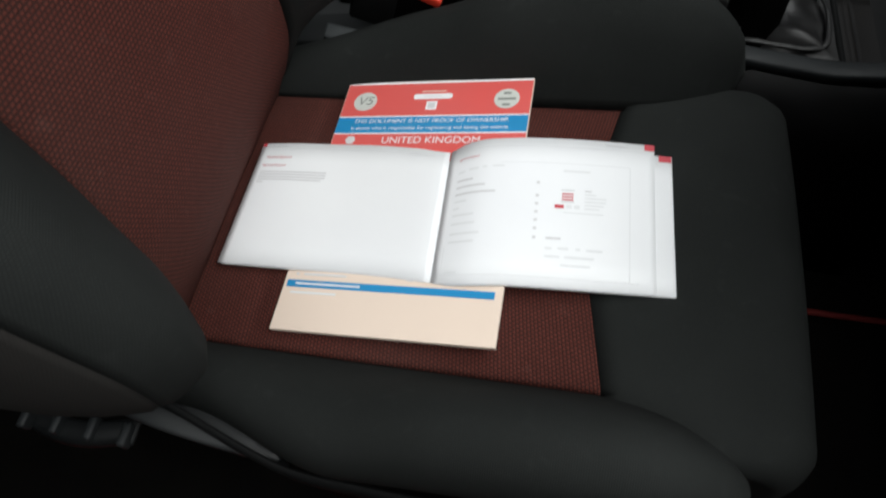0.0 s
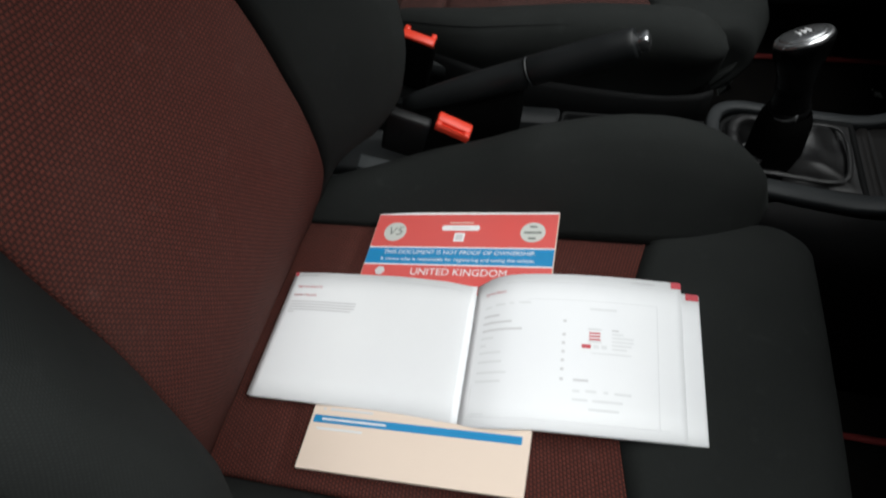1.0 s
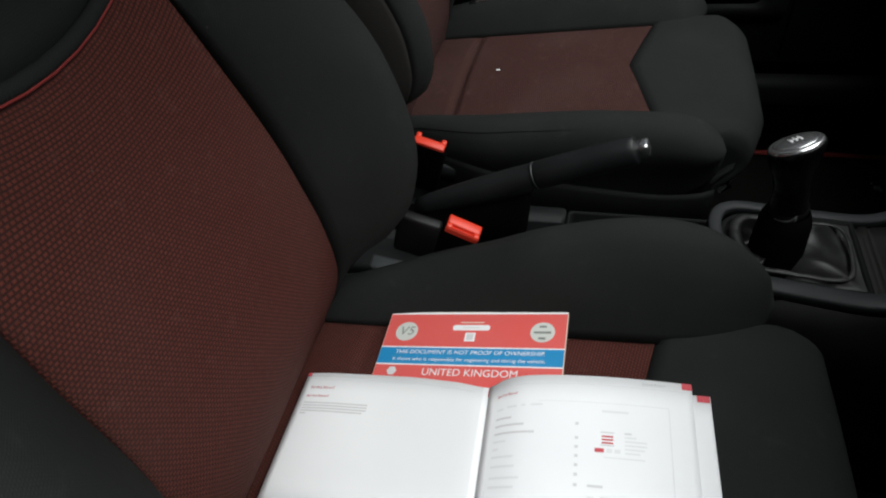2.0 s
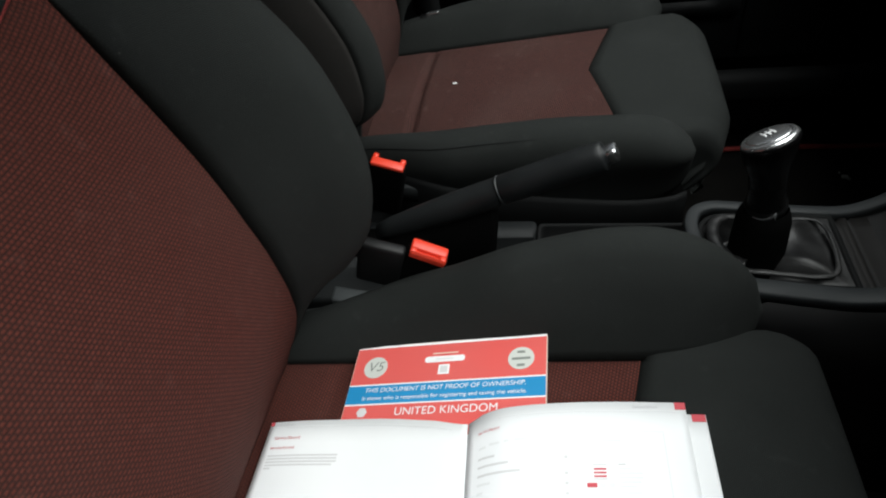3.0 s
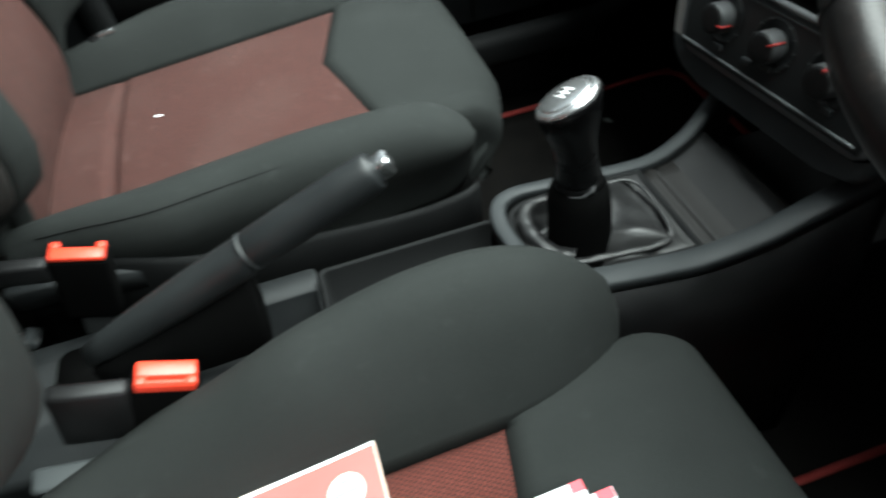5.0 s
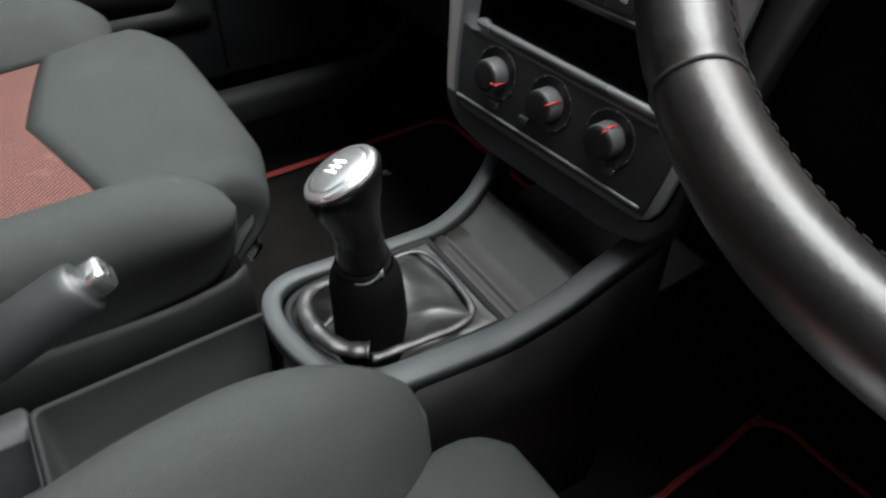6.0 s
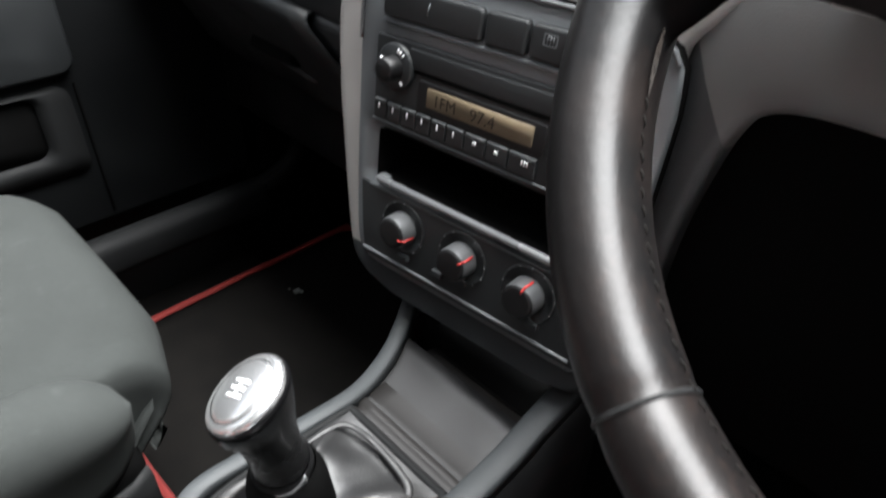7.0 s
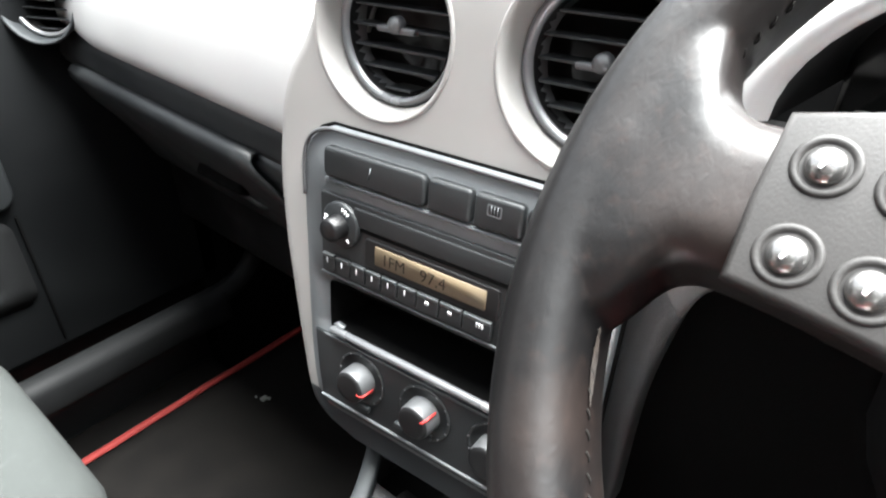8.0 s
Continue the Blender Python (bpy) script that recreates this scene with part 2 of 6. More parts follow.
def box(bm, lo, hi, bevel=0.0, m=None, segments=2):
    """A box from corner to corner, its edges rounded, placed by m."""
    made = bmesh.ops.create_cube(bm, size=1.0)["verts"]
    c = [(a + b) / 2 for a, b in zip(lo, hi)]
    d = [b - a for a, b in zip(lo, hi)]
    bmesh.ops.transform(bm, matrix=Matrix.Translation(c) @ Matrix.Diagonal((*d, 1)), verts=made)
    if bevel:
        edges = list({e for v in made for e in v.link_edges})
        out = bmesh.ops.bevel(bm, geom=edges, offset=bevel, segments=segments, profile=0.6, affect="EDGES")
        made = list({v for f in out["faces"] for v in f.verts} | {v for v in made if v.is_valid})
    if m is not None:
        bmesh.ops.transform(bm, matrix=m, verts=made)
    return made


def boxed(name, lo, hi, material, parent=None, bevel=0.003, m=None, label=""):
    bm = bmesh.new()
    box(bm, lo, hi, bevel, m)
    return part(name, bm, material, parent, label)


def curve_at(knots, v):
    """Smooth value of a list of (position, value) at v."""
    if v <= knots[0][0]:
        return knots[0][1]
    if v >= knots[-1][0]:
        return knots[-1][1]
    i = max(k for k in range(len(knots) - 1) if knots[k][0] <= v)
    slope = lambda j: (knots[j + 1][1] - knots[j][1]) / (knots[j + 1][0] - knots[j][0])

    def tangent(j):
        if j == 0 or j == len(knots) - 1:
            return slope(0) if j == 0 else slope(j - 1)
        p, q = slope(j - 1), slope(j)
        return 0.0 if p * q <= 0 else 2 * p * q / (p + q)

    h = knots[i + 1][0] - knots[i][0]
    t = (v - knots[i][0]) / h
    return ((2 * t ** 3 - 3 * t * t + 1) * knots[i][1] + (t ** 3 - 2 * t * t + t) * h * tangent(i)
            + (3 * t * t - 2 * t ** 3) * knots[i + 1][1] + (t ** 3 - t * t) * h * tangent(i + 1))


def step(v):
    v = max(0.0, min(1.0, v))
    return v * v * (3 - 2 * v)


def sheet(bm, rows, closed=False, keep=None):
    """Faces over rows of points, with a uv map in metres along the rows and columns."""
    uv = bm.loops.layers.uv.verify()
    verts = [[bm.verts.new(p) for p in row] for row in rows]
    mid = len(rows) // 2
    us = [0.0]
    for a, b in zip(rows[mid], rows[mid][1:]):
        us.append(us[-1] + (Vector(b) - Vector(a)).length)
    vs = [0.0]
    c = len(rows[0]) // 2
    for a, b in zip(rows, rows[1:]):
        vs.append(vs[-1] + (Vector(b[c]) - Vector(a[c])).length)
    count = len(rows[0])
    for r in range(len(rows) - 1):
        for k in range(count if closed else count - 1):
            if keep and not keep(r, k):
                continue
            j = (k + 1) % count
            quad = (verts[r][k], verts[r][j], verts[r + 1][j], verts[r + 1][k])
            if len({v.co.to_tuple(6) for v in quad}) < 3:
                continue
            f = bm.faces.new(quad)
            for loop, (a, b) in zip(f.loops, ((k, r), (k + 1, r), (k + 1, r + 1), (k, r + 1))):
                loop[uv].uv = (us[min(a, len(us) - 1)], vs[b])
    for v in [v for row in verts for v in row if not v.link_faces]:
        bm.verts.remove(v)
    return verts


def tube(bm, path, radius, sides=10, caps=True, up=(0, 0, 1), flat=1.0):
    """A tube along a path; radius is a number or one for each point; flat squeezes it along up."""
    rows = []
    pts = [Vector(p) for p in path]
    for i, p in enumerate(pts):
        d = (pts[min(i + 1, len(pts) - 1)] - pts[max(i - 1, 0)]).normalized()
        a = d.cross(Vector(up)).normalized()
        b = a.cross(d)
        r = radius[i] if isinstance(radius, (list, tuple)) else radius
        rows.append([p + r * (a * math.cos(t) + b * flat * math.sin(t)) for t in (2 * math.pi * k / sides for k in range(sides))])
    verts = sheet(bm, rows, closed=True)
    if caps:
        for row in (verts[0], verts[-1]):
            if all(v.is_valid for v in row):
                bm.faces.new(row)
    return verts


def lathe(bm, profile, m=None, sides=28, squash=1.0):
    """A turned solid about z from (radius, height) pairs."""
    rows = [[(r * math.cos(t), r * squash * math.sin(t), z) for t in (2 * math.pi * k / sides for k in range(sides))] for r, z in profile]
    verts = sheet(bm, rows, closed=True)
    if m is not None:
        bmesh.ops.transform(bm, matrix=m, verts=[v for row in verts for v in row if v.is_valid])
    return verts


def smooth_path(points, n=6):
    """A Catmull-Rom run through the points."""
    p = [Vector(q) for q in points]
    p = [2 * p[0] - p[1]] + p + [2 * p[-1] - p[-2]]
    out = []
    for i in range(1, len(p) - 2):
        for k in range(n):
            t = k / n
            a, b, c, d = p[i - 1:i + 3]
            out.append(0.5 * (2 * b + (c - a) * t + (2 * a - 5 * b + 4 * c - d) * t * t + (3 * b - a - 3 * c + d) * t ** 3))
    return out + [p[-2]]


def writing(name, text, size, m, material, parent, depth=0.0002, align="LEFT", shear=0.0, stretch=1.0):
    cu = bpy.data.curves.new(name, "FONT")
    cu.body, cu.size, cu.extrude, cu.align_x, cu.shear = text, size, depth, align, shear
    tmp = bpy.data.objects.new(name, cu)
    scene.collection.objects.link(tmp)
    bpy.context.view_layer.update()
    me = bpy.data.meshes.new_from_object(tmp.evaluated_get(bpy.context.evaluated_depsgraph_get()))
    bpy.data.objects.remove(tmp)
    me.transform(m @ Matrix.Diagonal((stretch, 1, 1, 1)))
    me.materials.clear()
    me.materials.append(material)
    ob = new(name, me)
    ob.parent = parent
    return ob


def plate(bm, outline, depth, m=None, bevel=0.0):
    """A flat outline in xy, pushed down by depth, its upper edge rounded."""
    top = [bm.verts.new((x, y, 0)) for x, y in outline]
    f = bm.faces.new(top)
    out = bmesh.ops.extrude_face_region(bm, geom=[f])
    low = [v for v in out["geom"] if isinstance(v, bmesh.types.BMVert)]
    bmesh.ops.translate(bm, vec=(0, 0, -depth), verts=low)
    every = top + low
    if bevel:
        edges = [e for e in bm.edges if e.verts[0] in top and e.verts[1] in top]
        made = bmesh.ops.bevel(bm, geom=edges, offset=bevel, segments=3, profile=0.5, affect="EDGES")
        every = [v for v in set(every) | {v for g in made["faces"] for v in g.verts} if v.is_valid]
    if m is not None:
        bmesh.ops.transform(bm, matrix=m, verts=every)
    return every


def rounded(w0, h0, w1, h1, r, n=5):
    """Outline of a rectangle with round corners."""
    pts = []
    for cx, cy, a in ((w1 - r, h1 - r, 0), (w0 + r, h1 - r, 90), (w0 + r, h0 + r, 180), (w1 - r, h0 + r, 270)):
        for k in range(n + 1):
            t = radians(a + 90 * k / n)
            pts.append((cx + r * math.cos(t), cy + r * math.sin(t)))
    return pts


# ---- the car's shell ----
def slab(name, lo, hi, material, label, category, bevel=0.004):
    ob = boxed(name, lo, hi, material, None, bevel)
    return tagged(ob, label, category, kind="structure")


ground = boxed("ground", (-400, -400, -0.45), (400, 400, -0.36), TARMAC, None, 0)
tagged(ground, "grey tarmac ground under the car", "ground", kind="structure")
slab("floor", (-1.2, -0.78, -0.36), (1.5, 0.80, -0.065), CARPET, "black carpeted car floor", "floor")
# unseen roof; its front edge is placed by the light it lets in
slab("ceiling", (-1.2, -0.62, 1.07), (0.36, 0.62, 1.11), HEADLINER, "grey cloth roof lining", "ceiling")
# unseen rear wall and side panels, added to shut out light from behind
slab("wall_rear", (-1.26, -0.78, -0.065), (-1.2, 0.80, 1.07), DARK_PLASTIC, "unseen dark rear closure added to block light", "wall")
slab("light_block_rear_left", (-1.2, 0.70, 0.70), (-0.30, 0.78, 1.09), HEADLINER, "unseen grey side panel added to block light from the rear", "pillar")
slab("light_block_rear_right", (-1.2, -0.80, 0.70), (-0.30, -0.72, 1.09), HEADLINER, "unseen grey side panel added to block light from the rear", "pillar")
# bulkhead and footwell sides: their near-black carries the shade under the dash
slab("wall_front", (1.5, -0.78, -0.065), (1.56, 0.80, 0.78), HOLLOW, "bulkhead below the windscreen, near black for shade", "wall")
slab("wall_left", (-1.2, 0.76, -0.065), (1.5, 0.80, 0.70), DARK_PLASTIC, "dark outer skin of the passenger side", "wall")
slab("wall_right_front", (1.02, -0.82, -0.065), (1.5, -0.78, 0.78), HOLLOW, "side of the driver's footwell, near black for shade", "wall")
slab("wall_right_rear", (-1.2, -0.82, -0.065), (-0.25, -0.78, 0.70), DARK_PLASTIC, "dark side panel behind the door opening", "wall")
slab("wall_right", (-0.25, -0.82, -0.065), (1.02, -0.78, 0.69), DARK_PLASTIC, "dark inner side of the driver's door", "wall")
slab("pillar_right", (-0.30, -0.80, 0.70), (-0.18, -0.62, 1.09), HEADLINER, "grey pillar behind the open door", "pillar")
slab("pillar_left", (-0.30, 0.62, 0.70), (-0.18, 0.80, 1.09), HEADLINER, "grey pillar beside the passenger seat", "pillar")
slab("door_sill", (-0.25, -0.86, -0.2), (1.02, -0.70, 0.02), BODY_PAINT, "red painted sill of the open door", "sill", 0.02)


# unseen dark walls, added to cut low sky light from both sides
tagged(boxed("backdrop", (-14, -3.3, -0.40), (14, -3.0, 3.2), CARPET, None, 0), "unseen dark wall added beside the car to block sky light", "backdrop", kind="structure")
tagged(boxed("backdrop", (-14, 4.9, -0.40), (14, 5.2, 3.0), CARPET, None, 0), "unseen dark wall added beyond the car to block sky light", "backdrop", kind="structure")


# ---- seats ----
INSERT = 0.155


def cushion_height(x):
    return 0.309 + 0.078 * (x - 0.10)


def seam_front(a, crests):
    """Where the insert ends: a shallow V across the cushion."""
    deep = 0.030 if crests is DRIVER_CREST else 0.040
    return 0.468 - deep * (1.0 - min(1.0, a / INSERT))


PASSENGER_CREST = [(0.05, 0.350), (0.16, 0.368), (0.30, 0.384), (0.40, 0.391), (0.47, 0.391), (0.52, 0.384), (0.56, 0.370), (0.60, 0.35)]
DRIVER_CREST = [(0.05, 0.330), (0.16, 0.352), (0.263, 0.385), (0.351, 0.424), (0.443, 0.446), (0.51, 0.448), (0.60, 0.440)]


def side_width(x, late=0.0):
    """How much of its full width the side roll has near the backrest."""
    return 0.60 + 0.40 * step((x - 0.05 - late) / (0.19 - 0.4 * late))


def cushion_point(x, side, k, drop, front, crests):
    """Point of the cushion at length x for column k of the half section."""
    a, kind = CUSHION_COLS[k]
    z0 = cushion_height(min(x, 0.6))
    w = a if a <= INSERT else INSERT + (a - INSERT) * (0.42 if crests is DRIVER_CREST else 0.32)
    if front and a <= 0.165:
        z = z0 + 0.009 - 0.006 * (a / 0.165) ** 2
    elif kind == "flat":
        z = z0 + 0.009 * (1 - (a / INSERT) ** 2)
    elif kind == "seam":
        z = z0 - 0.003
    else:
        z = z0 + kind[1]
    return Vector((x, side * w, z - drop))


CUSHION_COLS = [(0.0, "flat"), (0.03, "flat"), (0.06, "flat"), (0.09, "flat"), (0.12, "flat"), (0.14, "flat"), (0.150, "flat"), (INSERT, "seam"),
                (0.160, (0.08, 0.001)), (0.170, (0.28, 0.003)), (0.185, (0.60, 0.003)), (0.203, (0.88, 0.002)), (0.220, (1.0, 0.0)), (0.234, (1.0, -0.002)),
                (0.246, (0.96, -0.006)), (0.2535, (0.88, -0.012)), (0.258, (0.78, -0.019)), (0.2595, (0.64, -0.025)), (0.257, (0.45, -0.033)), (0.251, (0.25, -0.045)), (0.245, (0.08, -0.06)), (0.241, (0.0, -0.08)), (0.237, (0.0, -0.10))]


def front_end(a, crests):
    """Where the cushion's top begins to roll over its front edge."""
    if crests is DRIVER_CREST:
        return 0.604 - 0.5 * max(0.0, a - 0.20) ** 1.2
    w = a if a <= INSERT else INSERT + (a - INSERT) * 0.32
    return 0.594 - 0.5 * max(0.0, w - 0.12) ** 1.2


def cushion_grid(crests):
    half = len(CUSHION_COLS)
    cols = [(-1, k) for k in range(half - 1, 0, -1)] + [(1, k) for k in range(half)]
    rows = []
    n1, n2 = 90, 8
    for r in range(n1 + 1):
        q = r / n1
        row = []
        for side, k in cols:
            xs = seam_front(CUSHION_COLS[k][0], crests)
            x = 0.05 + (xs - 0.05) * (1 - (1 - q) ** 1.5)
            p = cushion_point(x, side, k, 0.0012 if r == n1 else 0.0, False, crests)
            # cross seam near the backrest
            p.z -= (0.003 if crests is DRIVER_CREST else 0.011) * math.exp(-((x - (0.146 if crests is DRIVER_CREST else 0.143)) / 0.006) ** 2) * (CUSHION_COLS[k][0] < INSERT)
            row.append(p)
        rows.append(row)
    for r in range(1, n2 + 1):
        q = r / n2
        row = []
        for side, k in cols:
            xs = seam_front(CUSHION_COLS[k][0], crests)
            x = xs + (front_end(CUSHION_COLS[k][0], crests) - xs) * q
            row.append(cushion_point(x, side, k, -0.002 * math.sin(math.pi * q) * (0.604 - xs) / 0.17, True, crests))
        rows.append(row)
    over = ((0.616, 0.004), (0.628, 0.012), (0.638, 0.025), (0.645, 0.045), (0.647, 0.07), (0.645, 0.11), (0.64, 0.16))
    if crests is not DRIVER_CREST:
        over = ((0.616, 0.004), (0.628, 0.012), (0.637, 0.024), (0.641, 0.036), (0.639, 0.050), (0.630, 0.066), (0.612, 0.085), (0.59, 0.11), (0.565, 0.125))
    for x, drop in over:
        row = []
        for side, k in cols:
            a = CUSHION_COLS[k][0]
            f = 1.0 if k < 15 else max(0.04, math.cos(math.pi / 2 * (k - 14) / 7.5))
            p = cushion_point(front_end(a, crests), side, k, drop * f, True, crests)
            p.x = (x - 0.604) * f + front_end(a, crests)
            row.append(p)
        rows.append(row)
    return rows, cols, n1


def bolster_roll(side, crests, tip=0.567, nose=0.062, late=0.0):
    """Side roll of a cushion, ending in a rounded nose."""
    ks = range(7, len(CUSHION_COLS))
    order = list(reversed(ks)) if side < 0 else list(ks)
    rows = []
    for x in [0.05 + (tip - nose - 0.05) * i / 70 for i in range(70)] + [tip - nose * math.cos(math.pi / 2 * i / 16) for i in range(17)]:
        u = max(0.0, (x - tip + nose) / nose)
        s = max(0.03, math.sqrt(max(0.0, 1 - u * u)))
        z0, crest = cushion_height(x), curve_at(crests, x)
        g = side_width(x, late)
        row = []
        for k in order:
            a, kind = CUSHION_COLS[k]
            w = INSERT + (a - INSERT) * g
            if k > 16:
                w -= 0.020 * (0.7 - kind[0])
            z = z0 - 0.003 if kind == "seam" else z0 + kind[0] * (crest - z0) + kind[1]
            cy, cz = INSERT + 0.066, z0 - 0.010
            row.append(Vector((x, side * (cy + (w - cy) * s), cz + (z - cz) * s)))
        rows.append(row)
    return rows


BACK_X = [(0.26, 0.062), (0.31, 0.076), (0.35, 0.096), (0.40, 0.112), (0.46, 0.119), (0.55, 0.112), (0.65, 0.090), (0.75, 0.058), (0.85, 0.02), (0.95, -0.02)]
BACK_P = [(0.28, 0.0), (0.34, 0.009), (0.40, 0.043), (0.47, 0.080), (0.55, 0.098), (0.63, 0.096), (0.71, 0.076), (0.80, 0.042), (0.9, 0.008)]
BACK_W = [(0.28, 0.230), (0.36, 0.250), (0.47, 0.272), (0.6, 0.280), (0.7, 0.272), (0.8, 0.235), (0.9, 0.20), (0.96, 0.15)]
BACK_IN = [(0.28, 0.166), (0.38, 0.170), (0.42, 0.164), (0.457, 0.157), (0.5, 0.1535), (0.535, 0.149), (0.574, 0.146), (0.613, 0.1435), (0.652, 0.139), (0.691, 0.132), (0.73, 0.124), (0.8, 0.115), (0.96, 0.09)]
BACK_MID = [(0.28, 0.158), (0.4, 0.156), (0.55, 0.153), (0.7, 0.157), (0.8, 0.16), (0.96, 0.12)]
BACK_COLS = [(0.0, 0, 0.0), (0.2, 0, 0.0), (0.4, 0, 0.0), (0.6, 0, 0.0), (0.8, 0, 0.0), (0.93, 0, 0.0), (0.97, 0, 0.0), (1.0, 0, -0.004),
             (1.04, 0.12, 0.002), (1.12, 0.30, 0.003), (1.25, 0.62, 0.003), (1.40, 0.88, 0.001), (1.55, 1.0, 0.0), (1.68, 0.98, -0.004), (1.78, 0.92, -0.009),
             (1.815, 0.88, -0.015), (1.85, 0.84, -0.016), (1.93, 0.62, -0.032), (1.98, 0.35, -0.052), (2.0, 0.0, -0.08), (1.98, 0.0, -0.12), (1.9, 0.0, -0.15)]


def back_grid(dx, tip):
    half = len(BACK_COLS)
    cols = [(-1, k) for k in range(half - 1, 0, -1)] + [(1, k) for k in range(half)]
    rows = []
    heights = [0.262 + 0.0195 * i for i in range(34)] + [0.915, 0.925, 0.932, 0.935]
    for i, h in enumerate(heights):
        end = step((h - 0.86) / 0.075)
        row = []
        for side, k in cols:
            f, lift, off = BACK_COLS[k]
            wi, wo = curve_at(BACK_IN, h), curve_at(BACK_W, h)
            wm = wi + (curve_at(BACK_MID, h) - wi) * step((f - 1) / 0.5)
            y = f * wi if f <= 1 else wm + (f - 1) * (wo - wm)
            hh = h
            if f > 1.0 and h < 0.42:
                k = step((f - 1.0) / 0.3)
                hh = h + k * (0.335 + (h - 0.262) * 0.085 / 0.158 - h)
            # the yoke seam dips towards the middle
            if f <= 1.0:
                hh = h + 0.03 * f * f * math.exp(-((h - 0.748) / 0.06) ** 2)
            x = curve_at(BACK_X, h) + lift * curve_at(BACK_P, h) + off
            if f < 1:
                x += 0.008 * (1 - f * f) * step((h - 0.36) / 0.1)
            x -= 0.06 * end ** 2
            x -= 0.004 * math.exp(-((h - 0.748) / 0.008) ** 2) * (f < 1)
            row.append(Vector((x + dx + tip * (hh - 0.33), side * y, hh)))
        rows.append(row)
    return rows, cols, heights


def seat(name, label, group, dx=0.0, tip=0.0, crests=None):
    root = thing(name, label, "car seat", (0, 0, 0), group)
    rows, cols, n1 = cushion_grid(crests or DRIVER_CREST)
    edge = [i for i, (s, k) in enumerate(cols) if CUSHION_COLS[k][1] == "seam"]

    def cut(title, keep, mat, src):
        bm = bmesh.new()
        sheet(bm, src, keep=keep)
        ob = part(title, bm, mat, root)
        sol = ob.modifiers.new("depth", "SOLIDIFY")
        sol.thickness, sol.offset = 0.018, -1
        return ob

    red = RED_CLOTH if crests is None else DULL_RED_CLOTH
    cut("cushion_insert", lambda r, c: r < n1 and edge[0] <= c < edge[1], red, rows)
    for side in (-1, 1):
        shape = {} if crests else {"tip": 0.594, "nose": 0.135} if side > 0 else {"tip": 0.579, "nose": 0.125, "late": 0.05}
        roll = bolster_roll(side, crests or DRIVER_CREST, **shape)
        cut("cushion_bolster", lambda r, c: True, BLACK_CLOTH, roll)
        if crests:
            bm = bmesh.new()
            col = 8 if side < 0 else len(roll[0]) - 9
            tube(bm, [row[col] + Vector((0, 0, 0.0001 - 0.0022 * (i / 45) ** 4)) for i, row in enumerate(roll[6:-36])], 0.0009, 6)
            part("bolster_seam", bm, MATTE_BLACK, root, "dark seam along the side roll")
    cut("cushion_front", lambda r, c: r >= n1, BLACK_CLOTH, rows)
    rows, cols, hs = back_grid(dx, tip)
    edge = [i for i, (s, k) in enumerate(cols) if BACK_COLS[k][0] == 1.0]
    ny = min(range(len(hs)), key=lambda i: abs(hs[i] - 0.748))
    cut("backrest_insert", lambda r, c: r < ny and edge[0] <= c < edge[1], red, rows)
    for near in (lambda c: c < edge[0], lambda c: c >= edge[1]):
        flank = lambda c: min(cols[c][1], cols[min(c + 1, len(cols) - 1)][1]) >= 15
        cut("backrest_bolster", lambda r, c: near(c) and not flank(c), BLACK_CLOTH, rows)
        cut("backrest_flank", lambda r, c: near(c) and flank(c), FLANK_CLOTH, rows)
    cut("backrest_yoke", lambda r, c: r >= ny and edge[0] <= c < edge[1], BLACK_CLOTH, rows)
    # rear shell
    bm = bmesh.new()
    box(bm, (-0.07, -0.22, 0.25), (-0.03, 0.22, 0.86), 0.015, pose(dx, 0, 0, 0, -6 + 57 * tip * 0.8, 0))
    part("back_panel", bm, DARK_PLASTIC, root)
    # piping along the yoke and a stitched line beside the insert
    bm = bmesh.new()
    line = [p + Vector((0.003, 0, 0.0)) for p in rows[ny][edge[0]:edge[1] + 1]]
    tube(bm, line, 0.0055, 8)
    part("piping", bm, BLACK_CLOTH, root, "black piping")
    bm = bmesh.new()
    tube(bm, [p + Vector((0.0035, 0, -0.0048)) for p in line], 0.0011, 6)
    part("piping_thread", bm, RED_THREAD, root, "red stitched thread")
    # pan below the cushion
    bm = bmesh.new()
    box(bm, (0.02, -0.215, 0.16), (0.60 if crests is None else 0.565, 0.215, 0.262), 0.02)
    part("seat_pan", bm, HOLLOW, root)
    for s in (-1, 1):
        bm = bmesh.new()
        box(bm, (-0.02, s * 0.16 - 0.02, -0.05), (0.56, s * 0.16 + 0.02, 0.0), 0.006)
        box(bm, (0.02, s * 0.16 - 0.012, -0.002), (0.05, s * 0.16 + 0.012, 0.18), 0.003)
        box(bm, (0.46, s * 0.16 - 0.012, -0.002), (0.50, s * 0.16 + 0.012, 0.18), 0.003)
        part("seat_rail", bm, BLACK_PLASTIC, root)
        # side valance with a raised rim
        bm = bmesh.new()
        RIM = [(0.02, 0.335), (0.157, 0.327), (0.278, 0.306), (0.395, 0.292), (0.48, 0.287), (0.53, 0.292), (0.575, 0.300)]
        prof = []
        for i in range(33):
            x = 0.03 + (0.545 if crests is None else 0.528) * i / 32
            g = side_width(x)
            prof.append((x, INSERT - 0.009 + 0.105 * g - 0.02 * max(0.0, (x - 0.53) / 0.045) ** 2, curve_at(RIM, x) - 0.012))
        outer = [[(x, s * (w + 0.003), top) for x, w, top in prof], [(x, s * (w + 0.005), top + 0.001) for x, w, top in prof], [(x, s * (w + 0.008), top - 0.006) for x, w, top in prof],
                 [(x, s * (w + 0.007), top - 0.03) for x, w, top in prof], [(x, s * (w - 0.002), 0.15) for x, w, top in prof]]
        sheet(bm, outer)
